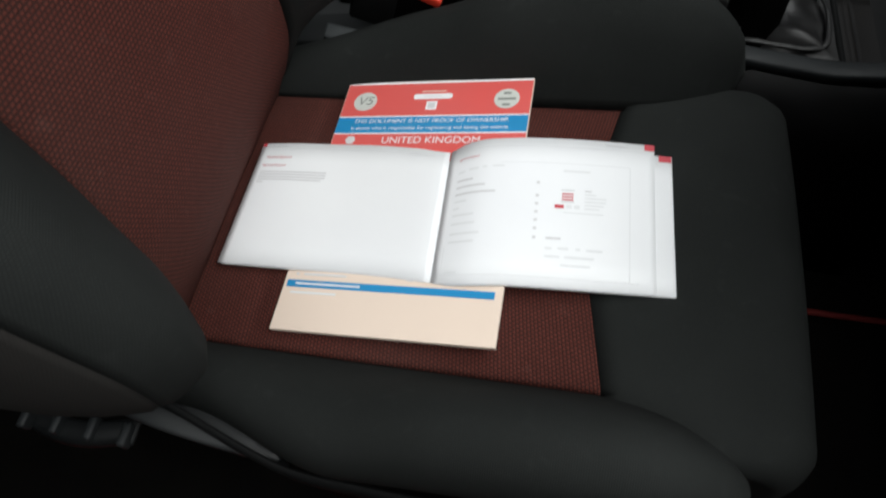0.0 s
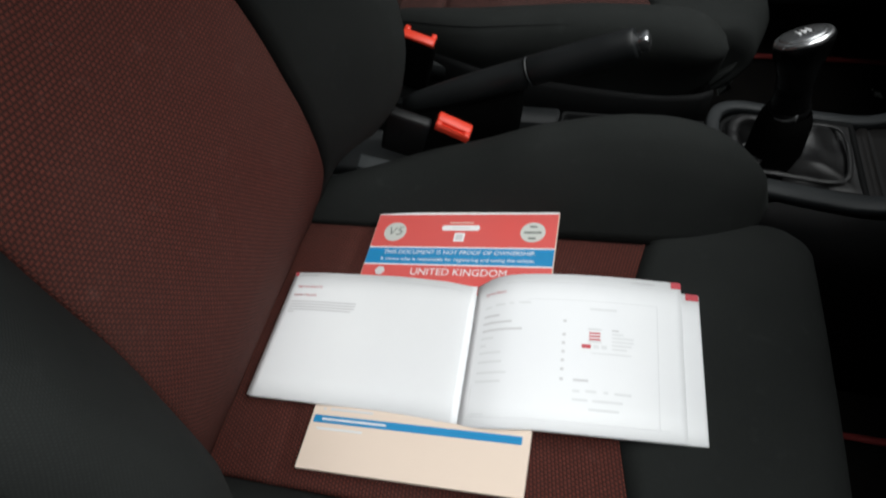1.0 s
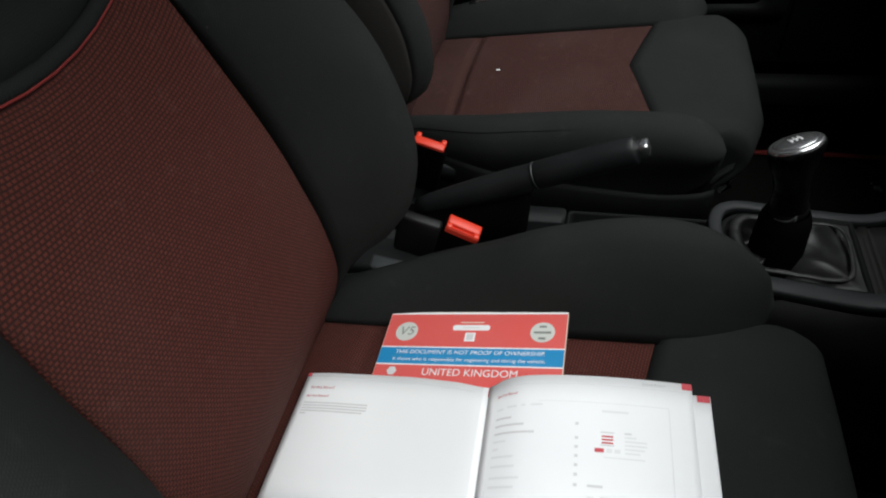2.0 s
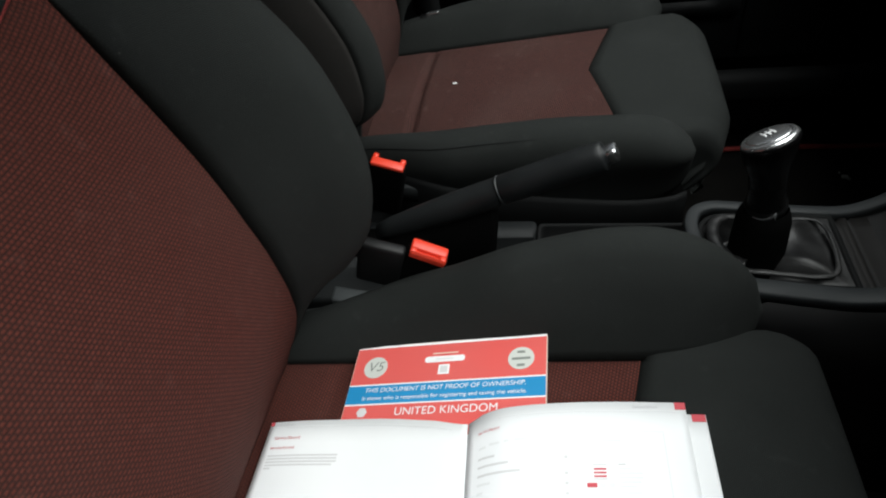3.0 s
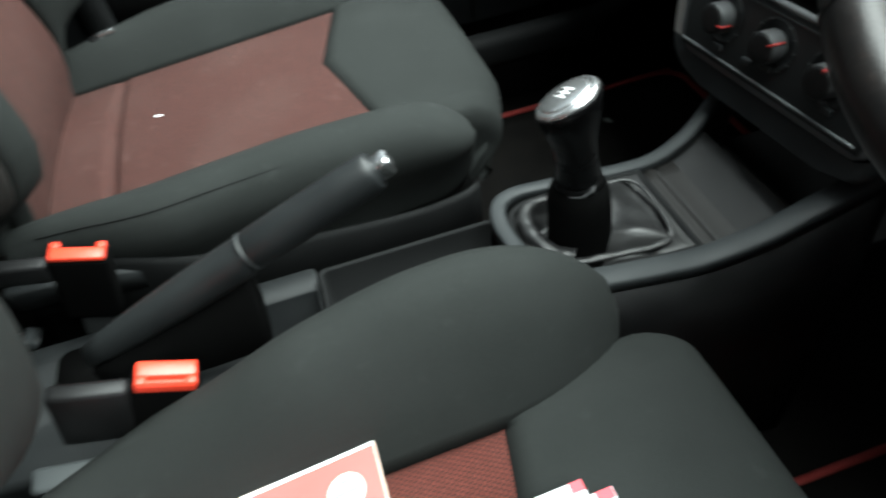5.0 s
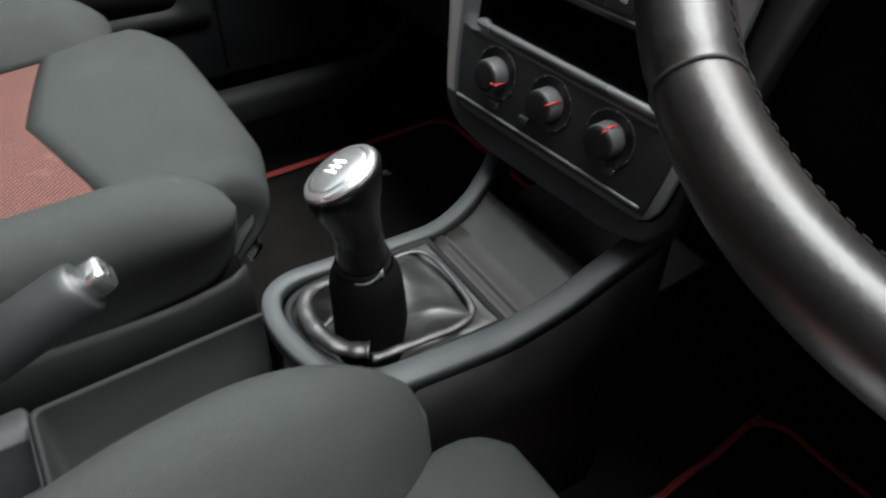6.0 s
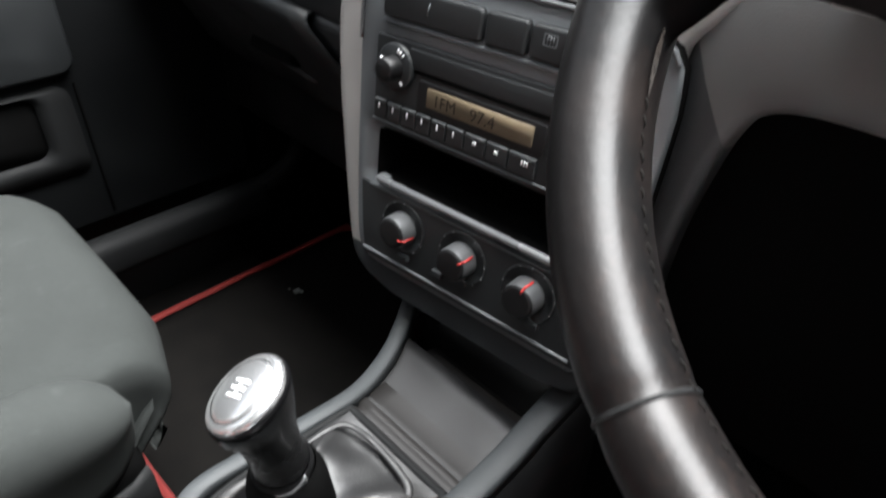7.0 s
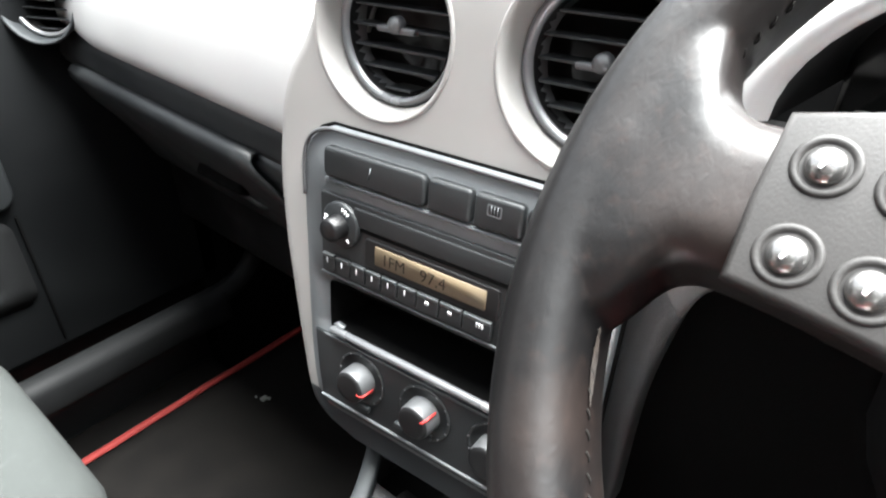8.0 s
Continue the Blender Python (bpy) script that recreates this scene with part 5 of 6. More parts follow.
part("column_surround", bm, SURROUND_GREY, dash, "mid grey lower dash")
for side in (1, -1):
    bm = bmesh.new()
    sheet(bm, rows, keep=lambda r, c: c in leg and c + 1 in leg and (arch[c][0] + 0.36) * side > 0)
    part("column_leg_shaded", bm, WEBBING, dash, "side of the column opening, darkened for shade")
# knee panel: the dark of the column opening is put into its colour
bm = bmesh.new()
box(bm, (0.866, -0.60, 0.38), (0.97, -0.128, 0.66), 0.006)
part("knee_panel", bm, HOLLOW, dash, "knee panel, near black for shade")
bm = bmesh.new()
sheet(bm, [[(x, y, z) for y in (-0.76, -0.57, -0.36, -0.155, -0.122)] for x, z in ((0.862, 0.70), (0.858, 0.72), (0.862, 0.75), (0.875, 0.775), (0.90, 0.79), (0.975, 0.798))], keep=lambda r, c: not (c == 1 or c == 2) or r < 1)
part("upper_dash", bm, DASH_GREY, dash)
cluster = thing("instrument_cluster", "instrument cluster with round dials under a grey hood", "instrument cluster")
bm = bmesh.new()
rows = []
for x, k in ((0.90, 1.10), (0.865, 1.09), (0.852, 1.05), (0.850, 1.01), (0.856, 0.98), (0.857, 0.978), (0.90, 0.95), (0.95, 0.92)):
    rows.append([(x, -0.36 + 0.196 * k * math.cos(t), 0.722 + 0.100 * k * math.sin(t)) for t in (math.pi * i / 32 for i in range(33))])
sheet(bm, rows[:5])
part("hood", bm, DASH_GREY, cluster, "light grey hood")
bm = bmesh.new()
sheet(bm, rows[4:])
part("hood_lining", bm, BLACK_PLASTIC, cluster, "black hood lining")
boxed("dial_face", (0.935, -0.54, 0.69), (0.95, -0.18, 0.83), GLOSS_BLACK, cluster, 0.004)
bm = bmesh.new()
box(bm, (0.80, -0.53, 0.70), (0.936, -0.19, 0.712), 0.004, None)
part("lower_ledge", bm, DASH_GREY, cluster)
for y in (-0.28, -0.44):
    bm = bmesh.new()
    tube(bm, [(0.930, y + 0.052 * math.cos(t), 0.765 + 0.052 * math.sin(t)) for t in (2 * math.pi * i / 32 for i in range(33))], 0.003, 6, caps=False, up=(1, 0, 0.01))
    part("dial_rim", bm, SILVER, cluster)

# ---- steering wheel ----
wheel = thing("steering_wheel", "leather steering wheel with worn rim and silver buttons", "steering wheel")
bm = bmesh.new()
rows = []
RR, TR, TD = 0.1691, 0.0148, 0.0225


def rim_point(t, a, grow=1.0, lift=0.0):
    """Point of the rim at angle t round the wheel and a round its section, which is deeper than wide and a little squared."""
    soft = lambda q: math.copysign(abs(q) ** 0.86, q)
    r = RR + (TR * grow + lift) * soft(math.cos(a))
    return WHEEL @ Vector((r * math.cos(t), r * math.sin(t), (TD * grow + lift) * soft(math.sin(a)) - 0.004))


SEAMS = (303, 237, 50, 130)
for i in range(193):
    t = 2 * math.pi * i / 192
    deg = math.degrees(t) % 360
    d = min(abs(deg - j) for j in SEAMS)
    pinch = 1 - 0.08 * math.exp(-(d / 1.0) ** 2) + 0.006 * noise.noise(Vector((math.cos(t) * 9, math.sin(t) * 9, 2)))
    rows.append([rim_point(t, 2 * math.pi * k / 28, pinch) for k in range(28)])
sheet(bm, rows, closed=True)
bmesh.ops.remove_doubles(bm, verts=bm.verts[:], dist=1e-5)
rim_mesh = bm
for j in SEAMS:
    bm = bmesh.new()
    tube(bm, [rim_point(radians(j), 2 * math.pi * k / 32, 0.966) for k in range(33)], 0.0008, 6, caps=False)
    part("rim_seam", bm, MATTE_BLACK, wheel)
# stitching along the inner side of the rim
bm = bmesh.new()
for i in range(170):
    t = 2 * math.pi * i / 170
    tube(bm, [rim_point(t, radians(171), 1.0, 0.0002), rim_point(t + 0.009, radians(171), 1.0, 0.0004), rim_point(t + 0.018, radians(167), 1.0, 0.0002)], 0.00035, 5)
part("stitching", bm, STITCH, wheel, "grey stitching")
# spokes and hub
SPOKE = [(0.1560, 0.0700), (0.1500, 0.0560), (0.1462, 0.0440), (0.1425, 0.0348), (0.1345, 0.0300), (0.1250, 0.0296), (0.107, 0.0345), (0.08, 0.042), (0.05, 0.046),
         (0.05, -0.028), (0.08, -0.0220), (0.105, -0.0195), (0.1215, -0.0188), (0.1300, -0.0192), (0.1360, -0.0222), (0.1400, -0.0280), (0.1440, -0.0370), (0.1510, -0.0480)]
half = len(SPOKE) // 2


def spoke(bm, m):
    """A padded spoke that widens into the rim."""
    top, low = SPOKE[:half], list(reversed(SPOKE[half:]))
    rows = []
    upper = smooth_path([(x, y, 0) for x, y in top], 3)
    lower = smooth_path([(x, y, 0) for x, y in low], 3)
    # root: the spoke's leather runs over the rim's front
    for r, front in ((0.1740, 0.0150), (0.1680, 0.0182)):
        arc = [radians(25 - 43 * k / 12) for k in range(13)]
        rows.append([m @ Vector((r * math.cos(t), r * math.sin(t), front - 0.004 * abs(i - 6) / 6)) for i, t in enumerate(arc)] + [m @ Vector((r * math.cos(t), r * math.sin(t), -0.012)) for t in reversed(arc[1:-1])])
    for (x0, y0, _), (x1, y1, _) in zip(upper, lower):
        row = []
        rise = 0.0025 * step((x0 - 0.125) / 0.03)
        for k in range(13):
            q = k / 12
            dome = math.sqrt(max(0.0, 1 - (2 * q - 1) ** 4))
            row.append(m @ Vector((x0 + (x1 - x0) * q, y0 + (y1 - y0) * q, -0.006 + (0.0205 + rise) * dome)))
        for k in range(11, 0, -1):
            q = k / 12
            row.append(m @ Vector((x0 + (x1 - x0) * q, y0 + (y1 - y0) * q, -0.006 - 0.006 * math.sqrt(max(0.0, 1 - (2 * q - 1) ** 4)))))
        rows.append(row)
    loops = sheet(bm, rows, closed=True)
    bm.faces.new(loops[0])
    bm.faces.new(loops[-1])


FLIP = Matrix.Diagonal((-1, 1, 1, 1))
spoke(rim_mesh, WHEEL)
spoke(rim_mesh, WHEEL @ FLIP)
bmesh.ops.recalc_face_normals(rim_mesh, faces=rim_mesh.faces[:])
ob = part("rim", rim_mesh, WHEEL_LEATHER, wheel, "worn black leather rim with padded spokes")
fuse = ob.modifiers.new("one_cover", "REMESH")
fuse.mode, fuse.voxel_size, fuse.use_smooth_shade = "VOXEL", 0.0015, True
ease = ob.modifiers.new("soft_joins", "SMOOTH")
ease.factor, ease.iterations = 0.5, 16
bm = bmesh.new()
tube(bm, [WHEEL @ Vector((x, y, z)) for x, y, z in ((0, -0.05, -0.01), (0, -0.10, -0.006), (0, -0.14, -0.002), (0, -0.168, 0))], [0.022, 0.018, 0.015, 0.016], 14)
part("spoke", bm, WHEEL_LEATHER, wheel)
bm = bmesh.new()
lathe(bm, [(0.0, 0.026), (0.04, 0.025), (0.060, 0.021), (0.072, 0.012), (0.075, -0.006), (0.055, -0.04), (0.05, -0.09), (0, -0.09)], WHEEL, 40, 0.86)
part("hub", bm, DARK_PLASTIC, wheel)
PAD = [(0.1248, 0.0276), (0.1246, 0.005), (0.1226, -0.0172), (0.105, -0.0180), (0.086, -0.0195), (0.074, -0.0205), (0.074, 0.0395), (0.09, 0.0370), (0.107, 0.0325)]
for m in (WHEEL, WHEEL @ FLIP):
    bm = bmesh.new()
    plate(bm, PAD if m is WHEEL else list(reversed(PAD)), 0.008, m @ Matrix.Translation((0, 0, 0.0168)), 0.0022)
    pad = part("button_pad", bm, PAD_GREY, wheel, "soft grey control pad")
    for bx, by in ((0.1120, 0.0162), (0.1108, -0.0066), (0.0930, -0.0078), (0.0935, 0.0160), (0.0770, 0.0165), (0.0770, -0.0085)):
        bm = bmesh.new()
        sm = m @ Matrix.Translation((bx, by, 0.0166))
        lathe(bm, [(0.0080, -0.001), (0.0078, 0.0005), (0.0068, 0.0011), (0.0056, 0.0003), (0.0051, -0.001)], sm, 28)
        part("button_ring", bm, PAD_GREY, pad)
        bm = bmesh.new()
        lathe(bm, [(0.0050, -0.001), (0.0048, 0.0008), (0.0040, 0.0020), (0.0024, 0.0029), (0.0, 0.0032)], sm, 28)
        part("control_button", bm, BUTTON_SILVER, pad, "domed silver button")
        # white bar in place of the dome's bright reflection
        bm = bmesh.new()
        box(bm, (-0.0005, -0.0018, 0.0024), (0.0005, 0.0018, 0.0036), 0.0002, sm @ pose(0, 0, 0, 0, 0, 20))
        part("button_glint", bm, MARK_WHITE, pad)
# frayed patch at the spoke's root
bm = bmesh.new()
rows = []
for i in range(9):
    t = radians(-24 + 9 * i / 8)
    w = 0.06 * math.sin(math.pi * i / 8) + 0.012
    rows.append([rim_point(t, a, 1.0, 0.0005) for a in (radians(170) - w + 2 * w * k / 5 for k in range(6))])
sheet(bm, rows)
part("frayed_patch", bm, FRAYED, wheel, "frayed tan patch of worn leather")
# column shroud
bm = bmesh.new()
lathe(bm, [(0.0, -0.045), (0.06, -0.05), (0.075, -0.065), (0.08, -0.16), (0.085, -0.22)], WHEEL, 24)
part("column_shroud", bm, BLACK_PLASTIC, wheel)

# ---- passenger door ----
door = tagged(new("door_passenger"), "closed grey and black passenger door with pocket", "door", kind="structure")
bm = bmesh.new()
box(bm, (-0.15, 0.70, 0.16), (1.02, 0.76, 0.72), 0.012)
part("door_panel", bm, DOOR_PLASTIC, door)
# local x along the car, local y up, local z into the cabin
DOOR = Matrix.Translation((0, 0.70, 0)) @ Matrix(((1, 0, 0), (0, 0, -1), (0, 1, 0))).to_4x4()
bm = bmesh.new()
plate(bm, rounded(0.02, 0.414, 0.747, 0.655, 0.022, 6), 0.02, DOOR @ Matrix.Translation((0, 0, 0.018)), 0.006)
part("padded_panel", bm, DARK_PLASTIC, door, "dark grey padded panel")
bm = bmesh.new()
n = 6
outer = rounded(0.08, 0.262, 0.730, 0.396, 0.020, n)
inner = rounded(0.13, 0.298, 0.682, 0.392, 0.020, n)
mid = [((a[0] + b[0]) / 2, (a[1] + b[1]) / 2) for a, b in zip(outer, inner)]
ease = [((2 * a[0] + b[0]) / 3, (2 * a[1] + b[1]) / 3) for a, b in zip(inner, outer)]
sheet(bm, [[DOOR @ Vector((x, y, z)) for x, y in loop] for loop, z in ((outer, -0.002), (outer, 0.006), (mid, 0.011), (ease, 0.013), (inner, 0.009), (inner, -0.01))], closed=True)
part("pocket_rim", bm, MATTE_BLACK, door, "rounded grey pocket rim")
# no real hollow: a near-black plate stands in for the pocket's shade
bm = bmesh.new()
plate(bm, rounded(0.12, 0.295, 0.685, 0.395, 0.02, n), 0.004, DOOR @ Matrix.Translation((0, 0, 0.003)))
part("pocket_inside", bm, HOLLOW, door, "dark plate for the shaded pocket opening")
bm = bmesh.new()
box(bm, (0.739, -0.001, 0.18), (0.742, 0.006, 0.395), 0.0005, Matrix.Translation((0, 0.696, 0)))
part("panel_joint", bm, HOLLOW, door)
sill = tagged(new("door_sill_trim"), "grey plastic sill trim along the passenger door", "sill", kind="structure")
bm = bmesh.new()
box(bm, (0.0, 0.655, 0.08), (1.0, 0.70, 0.148), 0.018)
tube(bm, smooth_path([(0.95, 0.678, 0.125), (1.05, 0.68, 0.15), (1.12, 0.685, 0.24), (1.15, 0.69, 0.36)], 5), 0.02, 10)
part("trim", bm, MATTE_BLACK, sill)
# coloured near black for the footwell's shade
slab("footwell_side", (0.98, 0.70, -0.065), (1.5, 0.76, 0.66), HOLLOW, "footwell side panel, near black for shade", "panel")


# ---- floor mats with red edging ----
def mat_(label, x0, y0, x1, y1, edge):
    root = thing("floor_mat", label, "floor mat", (x0, y0, -0.06), "front floor mats")
    bm = bmesh.new()
    loop = rounded(x0, y0, x1, y1, 0.05, 6)
    rows = []
    for i in range(25):
        x = x0 + (x1 - x0) * i / 24
        inset = 0.0
        if i < 2 or i > 22:
            inset = 0.03 if i in (0, 24) else 0.008
        rows.append([(x - x0, y - y0, 0.002 + 0.002 * noise.noise((x * 8, y * 8, 0))) for y in (y0 + inset + (y1 - y0 - 2 * inset) * k / 14 for k in range(15))])
    sheet(bm, rows)
    ob = part("mat", bm, CARPET, root)
    sol = ob.modifiers.new("depth", "SOLIDIFY")
    sol.thickness, sol.offset = 0.006, 1
    bm = bmesh.new()
    run = smooth_path([(x, y, 0) for x, y in loop + loop[:1]], 2)
    run = [a.lerp(b, k / 8) for a, b in zip(run, run[1:]) for k in range(8)] + run[-1:]
    tube(bm, [(p.x - x0 + 0.003 * noise.noise((p.x * 14, p.y * 14, 3)), p.y - y0 + 0.003 * noise.noise((p.x * 14, p.y * 14, 7)), 0.006) for p in run], edge, 8, caps=False, flat=0.6)
    part("edging", bm, RED_THREAD, root, "red edging")


mat_("black carpet passenger mat with red edging", 0.595, 0.19, 1.20, 0.682, 0.008)
mat_("black carpet driver's mat with red edging", 0.60, -0.66, 1.16, -0.205, 0.0055)

bm = bmesh.new()
box(bm, (-0.002, -0.011, -0.0025), (0.004, 0.011, 0.0025), 0.0018, Matrix.Translation((0.866, 0.520, 0.684)) @ pose(0, 0, 0, 0, 19, 0))
part("dash_tab", bm, LIP_GREY, dash)
anchor = thing("belt_tongue", "grey seat belt tongue beside the passenger seat", "belt tongue", (0.128, 0.575, 0.351))
bm = bmesh.new()
box(bm, (-0.014, -0.007, 0.0), (0.006, 0.007, 0.012), 0.003)
part("tongue_grip", bm, BLACK_PLASTIC, anchor)
bm = bmesh.new()
box(bm, (0.0, -0.004, 0.004), (0.026, 0.004, 0.009), 0.001, pose(0, 0, 0.006, 0, -10, 0))
part("tongue_plate", bm, SILVER, anchor, "metal plate")


# ---- papers on the driver's seat ----
DX = Vector((0.212, 0.002, 0.034)).normalized()
side = Vector((0.009, -0.306, 0.001)).normalized()
up = DX.cross(-side).normalized()
DY = up.cross(DX).normalized()
# local x along the sheet's width, local y up the page, origin at its lower left corner
DOC = Matrix.Translation((0.168, -0.494, 0.324)) @ Matrix((DX, DY, up)).transposed().to_4x4()
doc = thing("registration_document", "red, blue and peach vehicle registration document on the seat", "document")


def sheet_box(name, x0, y0, x1, y1, z0, z1, mat, parent, m):
    bm = bmesh.new()
    box(bm, (x0, y0, z0), (x1, y1, z1), 0, m)
    return part(name, bm, mat, parent, smooth=False)


sheet_box("sheet", 0, 0, 0.212, 0.306, -0.004, 0.0, PEACH, doc, DOC)
sheet_box("red_band", 0.0005, 0.115, 0.2115, 0.3025, 0.0, 0.0002, DOC_RED, doc, DOC)
sheet_box("white_edge", 0.0005, 0.3025, 0.2115, 0.3055, 0.0, 0.0002, PAPER, doc, DOC)
sheet_box("blue_band", 0.0005, 0.232, 0.2115, 0.254, 0.0003, 0.0005, DOC_BLUE, doc, DOC)
sheet_box("white_line", 0.0005, 0.254, 0.2115, 0.2556, 0.0003, 0.0005, PAPER, doc, DOC)
sheet_box("white_line", 0.0005, 0.2304, 0.2115, 0.232, 0.0003, 0.0005, PAPER, doc, DOC)
sheet_box("lower_blue_bar", 0.003, 0.044, 0.205, 0.0515, 0.0, 0.0002, DOC_BLUE, doc, DOC)
T = lambda x, y: DOC @ Matrix.Translation((x, y, 0.0008))
writing("heading", "THIS DOCUMENT IS NOT PROOF OF OWNERSHIP.", 0.0076, T(0.106, 0.2455), INK_WHITE, doc, 0.0, "CENTER", 0.1)
writing("heading", "It shows who is responsible for registering and taxing the vehicle.", 0.0066, T(0.106, 0.2362), INK_WHITE, doc, 0.0, "CENTER")
writing("heading", "UNITED KINGDOM", 0.0125, T(0.112, 0.2175), INK_WHITE, doc, 0.0, "CENTER")
for x in (0.026, 0.186):
    bm = bmesh.new()
    lathe(bm, [(0.0135, 0.0), (0.0135, 0.0007), (0, 0.0007)], DOC @ Matrix.Translation((x, 0.277, 0.0)))
    part("roundel", bm, ROUNDEL, doc, smooth=False)
writing("emblem", "V5", 0.017, DOC @ Matrix.Translation((0.026, 0.272, 0.001)), EMBLEM_INK, doc, 0.0, "CENTER", 0.2)
for y, w in ((0.2845, 0.004), (0.2765, 0.0095), (0.2685, 0.004)):
    sheet_box("print_bar", 0.186 - w, y - 0.0014, 0.186 + w, y + 0.0014, 0.0008, 0.001, EMBLEM_INK, doc, DOC)
bm = bmesh.new()
plate(bm, rounded(0.082, 0.279, 0.126, 0.2865, 0.003), 0.0003, DOC @ Matrix.Translation((0, 0, 0.0006)))
part("number_box", bm, PAPER, doc, smooth=False)
sheet_box("print_bar", 0.094, 0.2818, 0.114, 0.2838, 0.0007, 0.0009, INK_PALE, doc, DOC)
sheet_box("print_bar", 0.090, 0.2895, 0.118, 0.2909, 0.0004, 0.0006, PEACH, doc, DOC)
sheet_box("print_square", 0.0985, 0.2635, 0.1105, 0.2755, 0.0004, 0.0007, PAPER, doc, DOC)
sheet_box("print_square", 0.1005, 0.2655, 0.1085, 0.2735, 0.0007, 0.0009, INK_GREY, doc, DOC)
bm = bmesh.new()
lathe(bm, [(0.006, 0.0004), (0.0, 0.0008)], DOC @ Matrix.Translation((0.022, 0.222, 0.0003)), 6)
part("crest", bm, INK_GREY, doc, smooth=False)
for x0, x1, y in ((0.010, 0.013, 0.058), (0.018, 0.062, 0.058), (0.122, 0.128, 0.058), (0.131, 0.172, 0.058), (0.009, 0.056, 0.0385)):
    sheet_box("print_bar", x0, y - 0.0011, x1, y + 0.0011, 0.0, 0.0003, INK_PALE if y < 0.05 else INK_GREY, doc, DOC)
sheet_box("print_bar", 0.012, 0.0468, 0.078, 0.0488, 0.0003, 0.0005, INK_PALE, doc, DOC)

# ---- service book, open ----
book = thing("service_book", "open white service record booklet on the document", "book")
# height of the opened pages along x, and their upper and lower edges
BOOK = [(0.086, 0.318), (0.13, 0.324), (0.168, 0.330), (0.20, 0.335), (0.25, 0.3425), (0.285, 0.3485), (0.297, 0.3500), (0.303, 0.3500), (0.309, 0.3520), (0.320, 0.3565), (0.34, 0.362), (0.37, 0.364), (0.43, 0.3615), (0.51, 0.3565)]
BOOK_TOP = [(0.088, -0.284), (0.14, -0.280), (0.20, -0.278), (0.265, -0.282), (0.300, -0.287), (0.320, -0.277), (0.372, -0.269), (0.43, -0.262), (0.51, -0.256)]
BOOK_LOW = [(0.088, -0.431), (0.21, -0.428), (0.30, -0.432), (0.32, -0.434), (0.37, -0.430), (0.51, -0.416)]


def page_point(x, v, lift=0.0):
    """x across the opened book, v from 0 at its upper edge to 1 at its lower edge."""
    top, low = curve_at(BOOK_TOP, x) - 0.004, curve_at(BOOK_LOW, x) - 0.004
    wide = x + 0.038 * max(0.0, x - 0.303) + 0.008 * (1 - step((x - 0.086) / 0.2))
    return Vector((wide + 0.007 * v * step((x - 0.1) / 0.2), top + (low - top) * v, curve_at(BOOK, x) + lift - 0.002 * v + 0.008 * (1 - step((x - 0.086) / 0.12))))


def leaf(name, x0, x1, lift, mat, v0=0.0, v1=1.0, n=30, thick=0.0006, parent=None, label=""):
    bm = bmesh.new()
    rows = [[page_point(x0 + (x1 - x0) * i / n, v0 + (v1 - v0) * j / 6, lift) for j in range(7)] for i in range(n + 1)]
    sheet(bm, rows)
    ob = part(name, bm, mat, parent or book, label)
    if thick > 0.0003:
        sol = ob.modifiers.new("depth", "SOLIDIFY")
        sol.thickness, sol.offset = thick, -1
    return ob


leaf("page_block", 0.088, 0.508, -0.0014, PAPER, 0.07, 1.0, 60, 0.004)
leaf("page_block", 0.088, 0.300, -0.0012, PAPER, 0.004, 1.0, thick=0.003)
leaf("left_page", 0.086, 0.3025, 0.0, PAPER)
leaf("right_page", 0.3035, 0.492, 0.0, PAPER)
leaf("under_page", 0.45, 0.508, -0.0008, PAPER, 0.07, 1.0)
leaf("red_tab", 0.483, 0.492, 0.0004, INK_RED, 0.0, 0.045, 3, 0.0003)
leaf("red_tab", 0.496, 0.5075, -0.0004, INK_RED, 0.07, 0.115, 3, 0.0003)
leaf("red_tab", 0.0865, 0.0905, 0.0004, INK_RED, 0.0, 0.03, 3, 0.0003)


def bar(x0, x1, v, h, mat, lift=0.0004):
    leaf("print_bar", x0, x1, lift, mat, v - h / 2, v + h / 2, max(4, int((x1 - x0) / 0.006)), 0.0002)


def page_text(text, size, x, v, mat, wide=1.0):
    """Printed words that follow the page's curve."""
    ob = writing("printed_words", text, size, Matrix.Identity(4), mat, book)
    for p in ob.data.vertices:
        p.co = page_point(x + p.co.x * wide, v - p.co.y / 0.150, 0.0007)


page_text("Service Record", 0.0034, 0.0925, 0.034, INK_GREY)
page_text("Service Record", 0.0046, 0.0955, 0.136, INK_RED)
page_text("Service Record", 0.0042, 0.0945, 0.207, INK_RED)
page_text("Service Record", 0.0034, 0.4470, 0.040, INK_GREY)
page_text("Service Record", 0.0040, 0.3130, 0.130, INK_RED, 0.75)
bar(0.090, 0.288, 0.050, 0.005, INK_PALE)
for i, w in enumerate((0.170, 0.170, 0.170, 0.166)):
    bar(0.094, w, 0.255 + 0.022 * i, 0.011, INK_GREY)
bar(0.094, 0.101, 0.343, 0.011, INK_GREY)
bar(0.330, 0.488, 0.062, 0.005, INK_PALE)
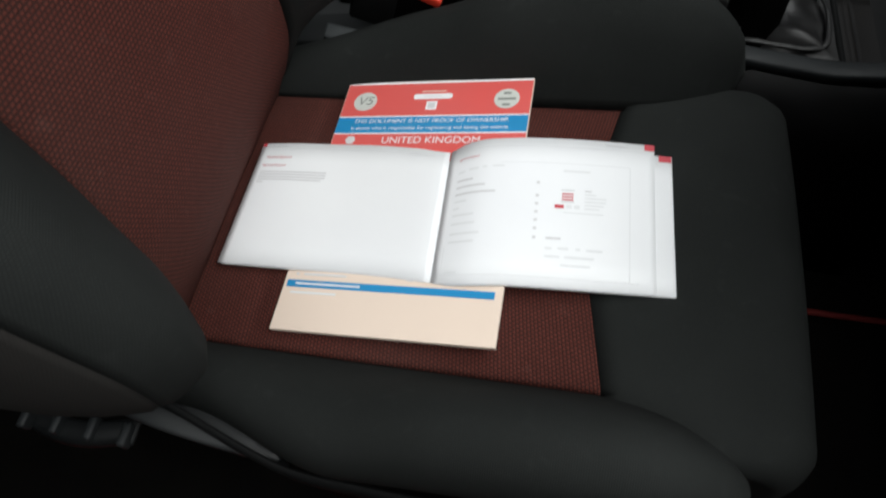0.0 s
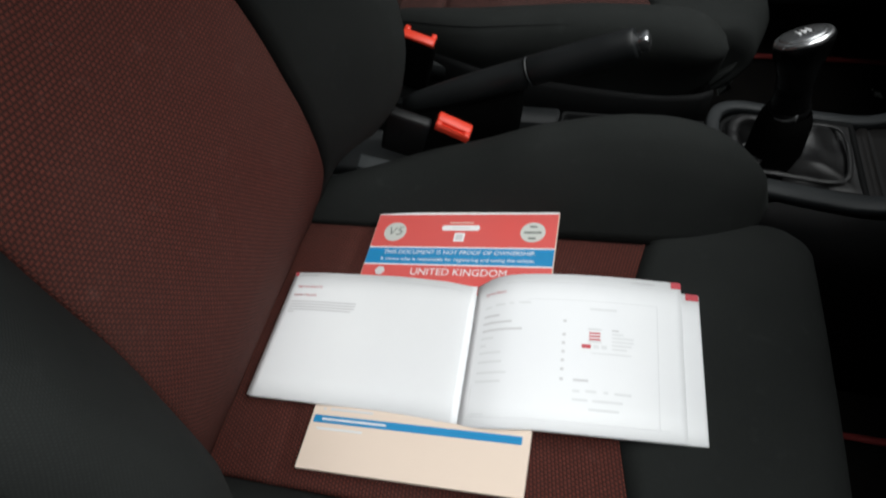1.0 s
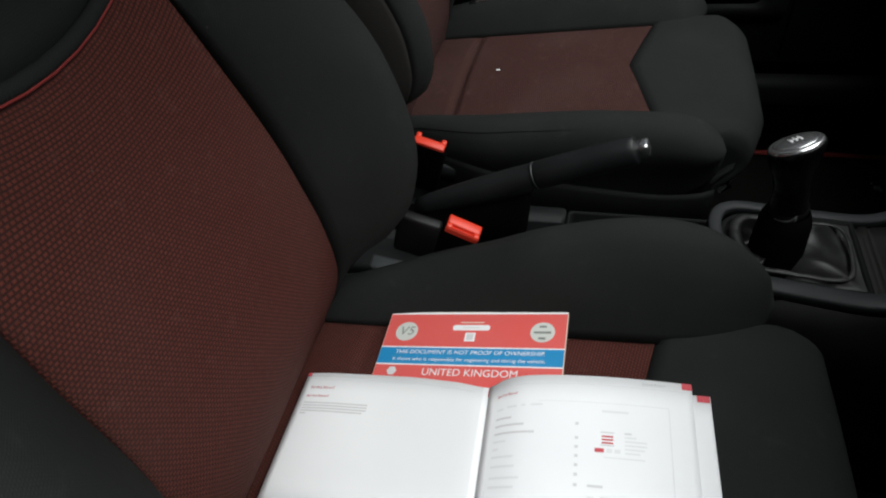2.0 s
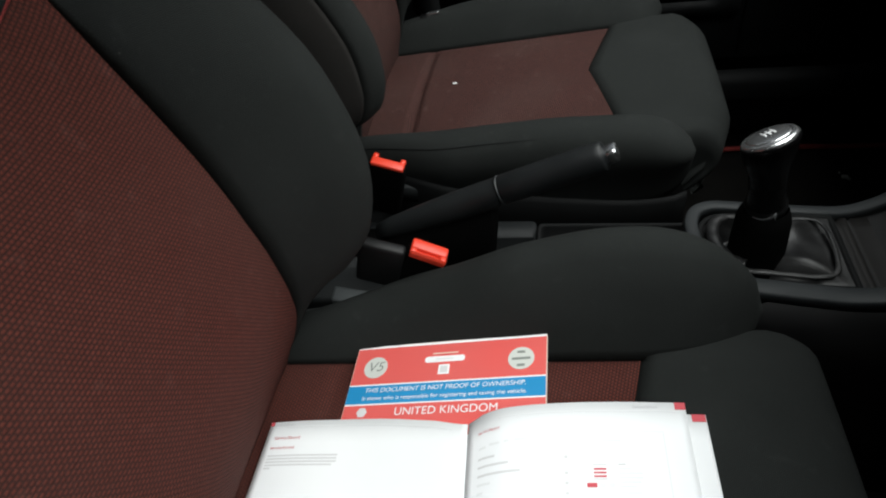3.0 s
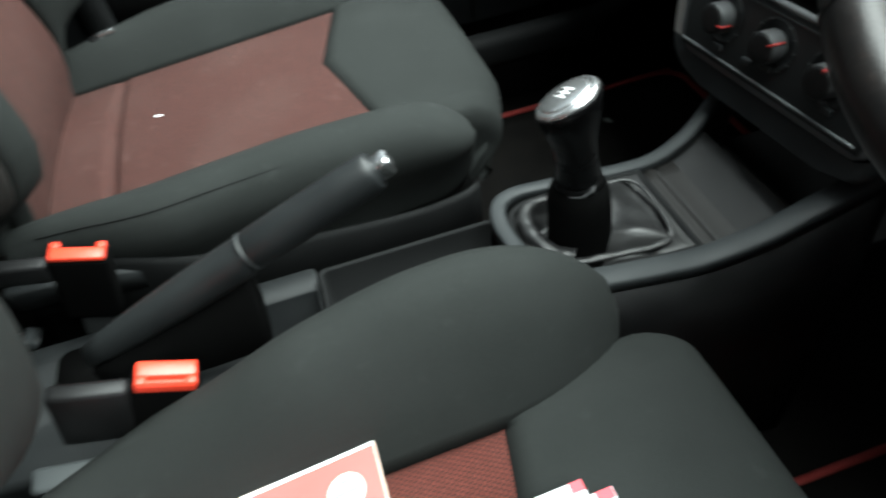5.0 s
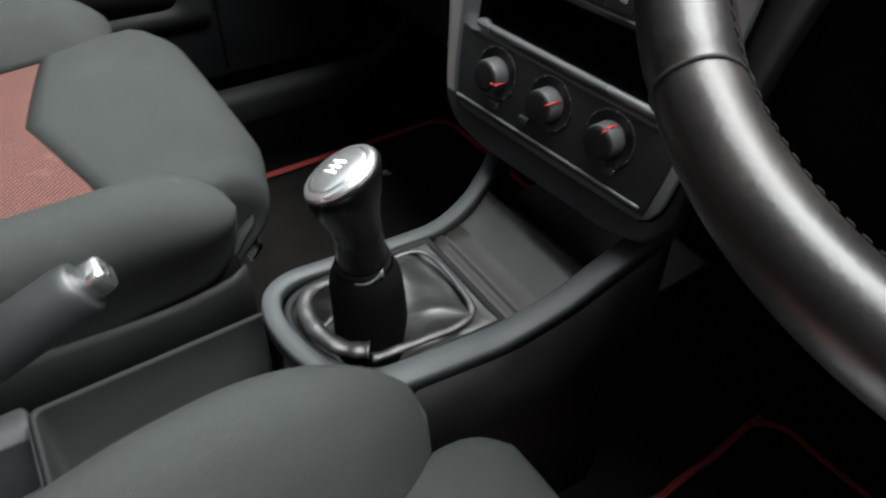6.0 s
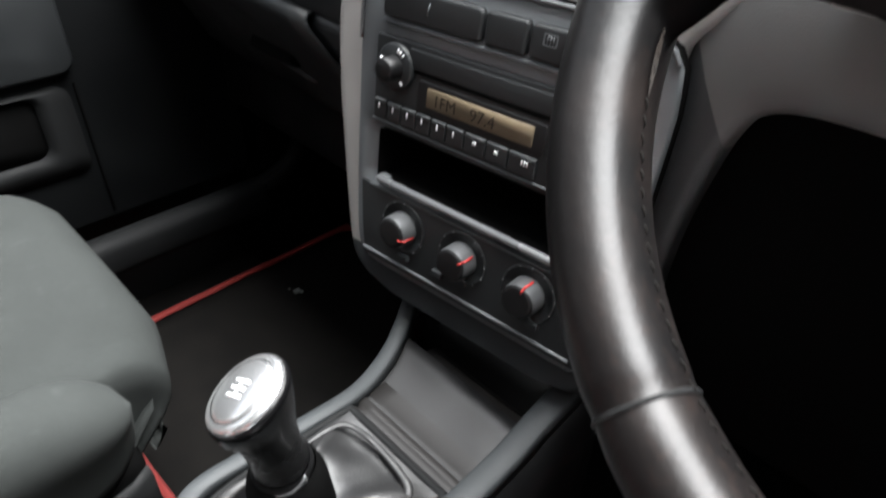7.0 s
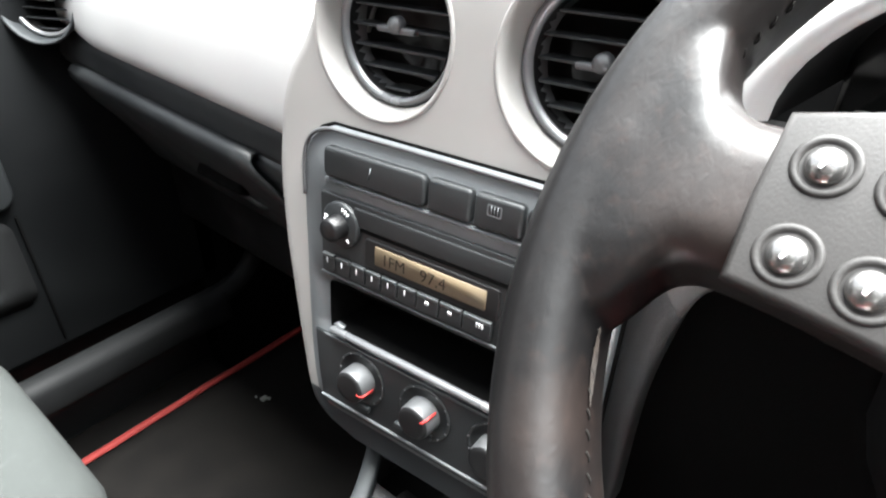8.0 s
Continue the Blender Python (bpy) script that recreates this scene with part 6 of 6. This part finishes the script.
for x0, x1, v, mt in ((0.314, 0.320, 0.225, INK_PALE), (0.323, 0.332, 0.215, INK_PALE), (0.336, 0.340, 0.212, INK_PALE), (0.345, 0.356, 0.210, INK_PALE), (0.314, 0.328, 0.290, INK_GREY), (0.314, 0.340, 0.340, INK_GREY), (0.314, 0.350, 0.392, INK_GREY),
                      (0.314, 0.325, 0.445, INK_PALE), (0.314, 0.319, 0.495, INK_PALE), (0.314, 0.333, 0.545, INK_PALE), (0.314, 0.335, 0.605, INK_PALE), (0.314, 0.340, 0.675, INK_PALE), (0.314, 0.336, 0.730, INK_PALE), (0.314, 0.325, 0.93, INK_PALE)):
    bar(x0, x1, v, 0.014, mt)
for i, v in enumerate((0.33, 0.42, 0.475, 0.53, 0.585, 0.64, 0.70)):
    bar(0.3865, 0.3895, v, 0.018, INK_GREY)
bar(0.310, 0.478, 0.945, 0.005, INK_PALE)
bar(0.352, 0.470, 0.185, 0.004, INK_PALE)
leaf("rule", 0.4695, 0.4702, 0.0004, INK_PALE, 0.19, 0.945, 2, 0.0002)
leaf("rule", 0.3105, 0.3111, 0.0004, INK_PALE, 0.75, 0.945, 2, 0.0002)
# stamp: plain outlined shapes and address bars
for v in (0.375, 0.455):
    bar(0.409, 0.421, v, 0.008, INK_GREY)
for v in (0.40, 0.42, 0.44):
    bar(0.410, 0.420, v, 0.010, INK_RED)
bar(0.404, 0.412, 0.487, 0.024, INK_RED)
bar(0.414, 0.419, 0.487, 0.024, INK_PALE)
bar(0.421, 0.426, 0.487, 0.024, INK_PALE)
for i, w in enumerate((0.436, 0.440, 0.449, 0.449, 0.447, 0.443)):
    bar(0.430, w, 0.375 + 0.024 * i, 0.010, INK_PALE if i else INK_GREY)
bar(0.412, 0.447, 0.528, 0.008, INK_PALE)
bar(0.398, 0.411, 0.70, 0.014, INK_GREY)
for x0, x1, v in ((0.398, 0.404, 0.765), (0.409, 0.418, 0.762), (0.424, 0.428, 0.762), (0.433, 0.447, 0.765), (0.398, 0.411, 0.815), (0.415, 0.440, 0.815), (0.412, 0.437, 0.865), (0.410, 0.434, 0.24)):
    bar(x0, x1, v, 0.014, INK_PALE)

# ---- small things ----
chip = thing("litter", "small pale scrap of paper on the passenger seat", "litter", (0.203, 0.376, 0.3265))
bm = bmesh.new()
box(bm, (-0.0035, -0.0016, 0), (0.0035, 0.0016, 0.0012), 0.0005, pose(0, 0, 0, 0, 4, 15))
part("scrap", bm, PAPER, chip)
for i, (x, y) in enumerate(((0.977, 0.573), (0.984, 0.567), (0.971, 0.590), (0.835, 0.384))):
    chip = thing("litter", "small pale crumb on the black passenger mat", "litter", (x, y, -0.0575), "crumbs on the mat")
    bm = bmesh.new()
    k = (1.3, 0.7, 0.5, 0.6)[i]
    box(bm, (-0.005 * k, -0.003 * k, 0), (0.005 * k, 0.004 * k, 0.004 * k), 0.001 * k, pose(0, 0, 0, 6, 4, 35 * i))
    part("crumb", bm, EMBLEM_INK, chip)
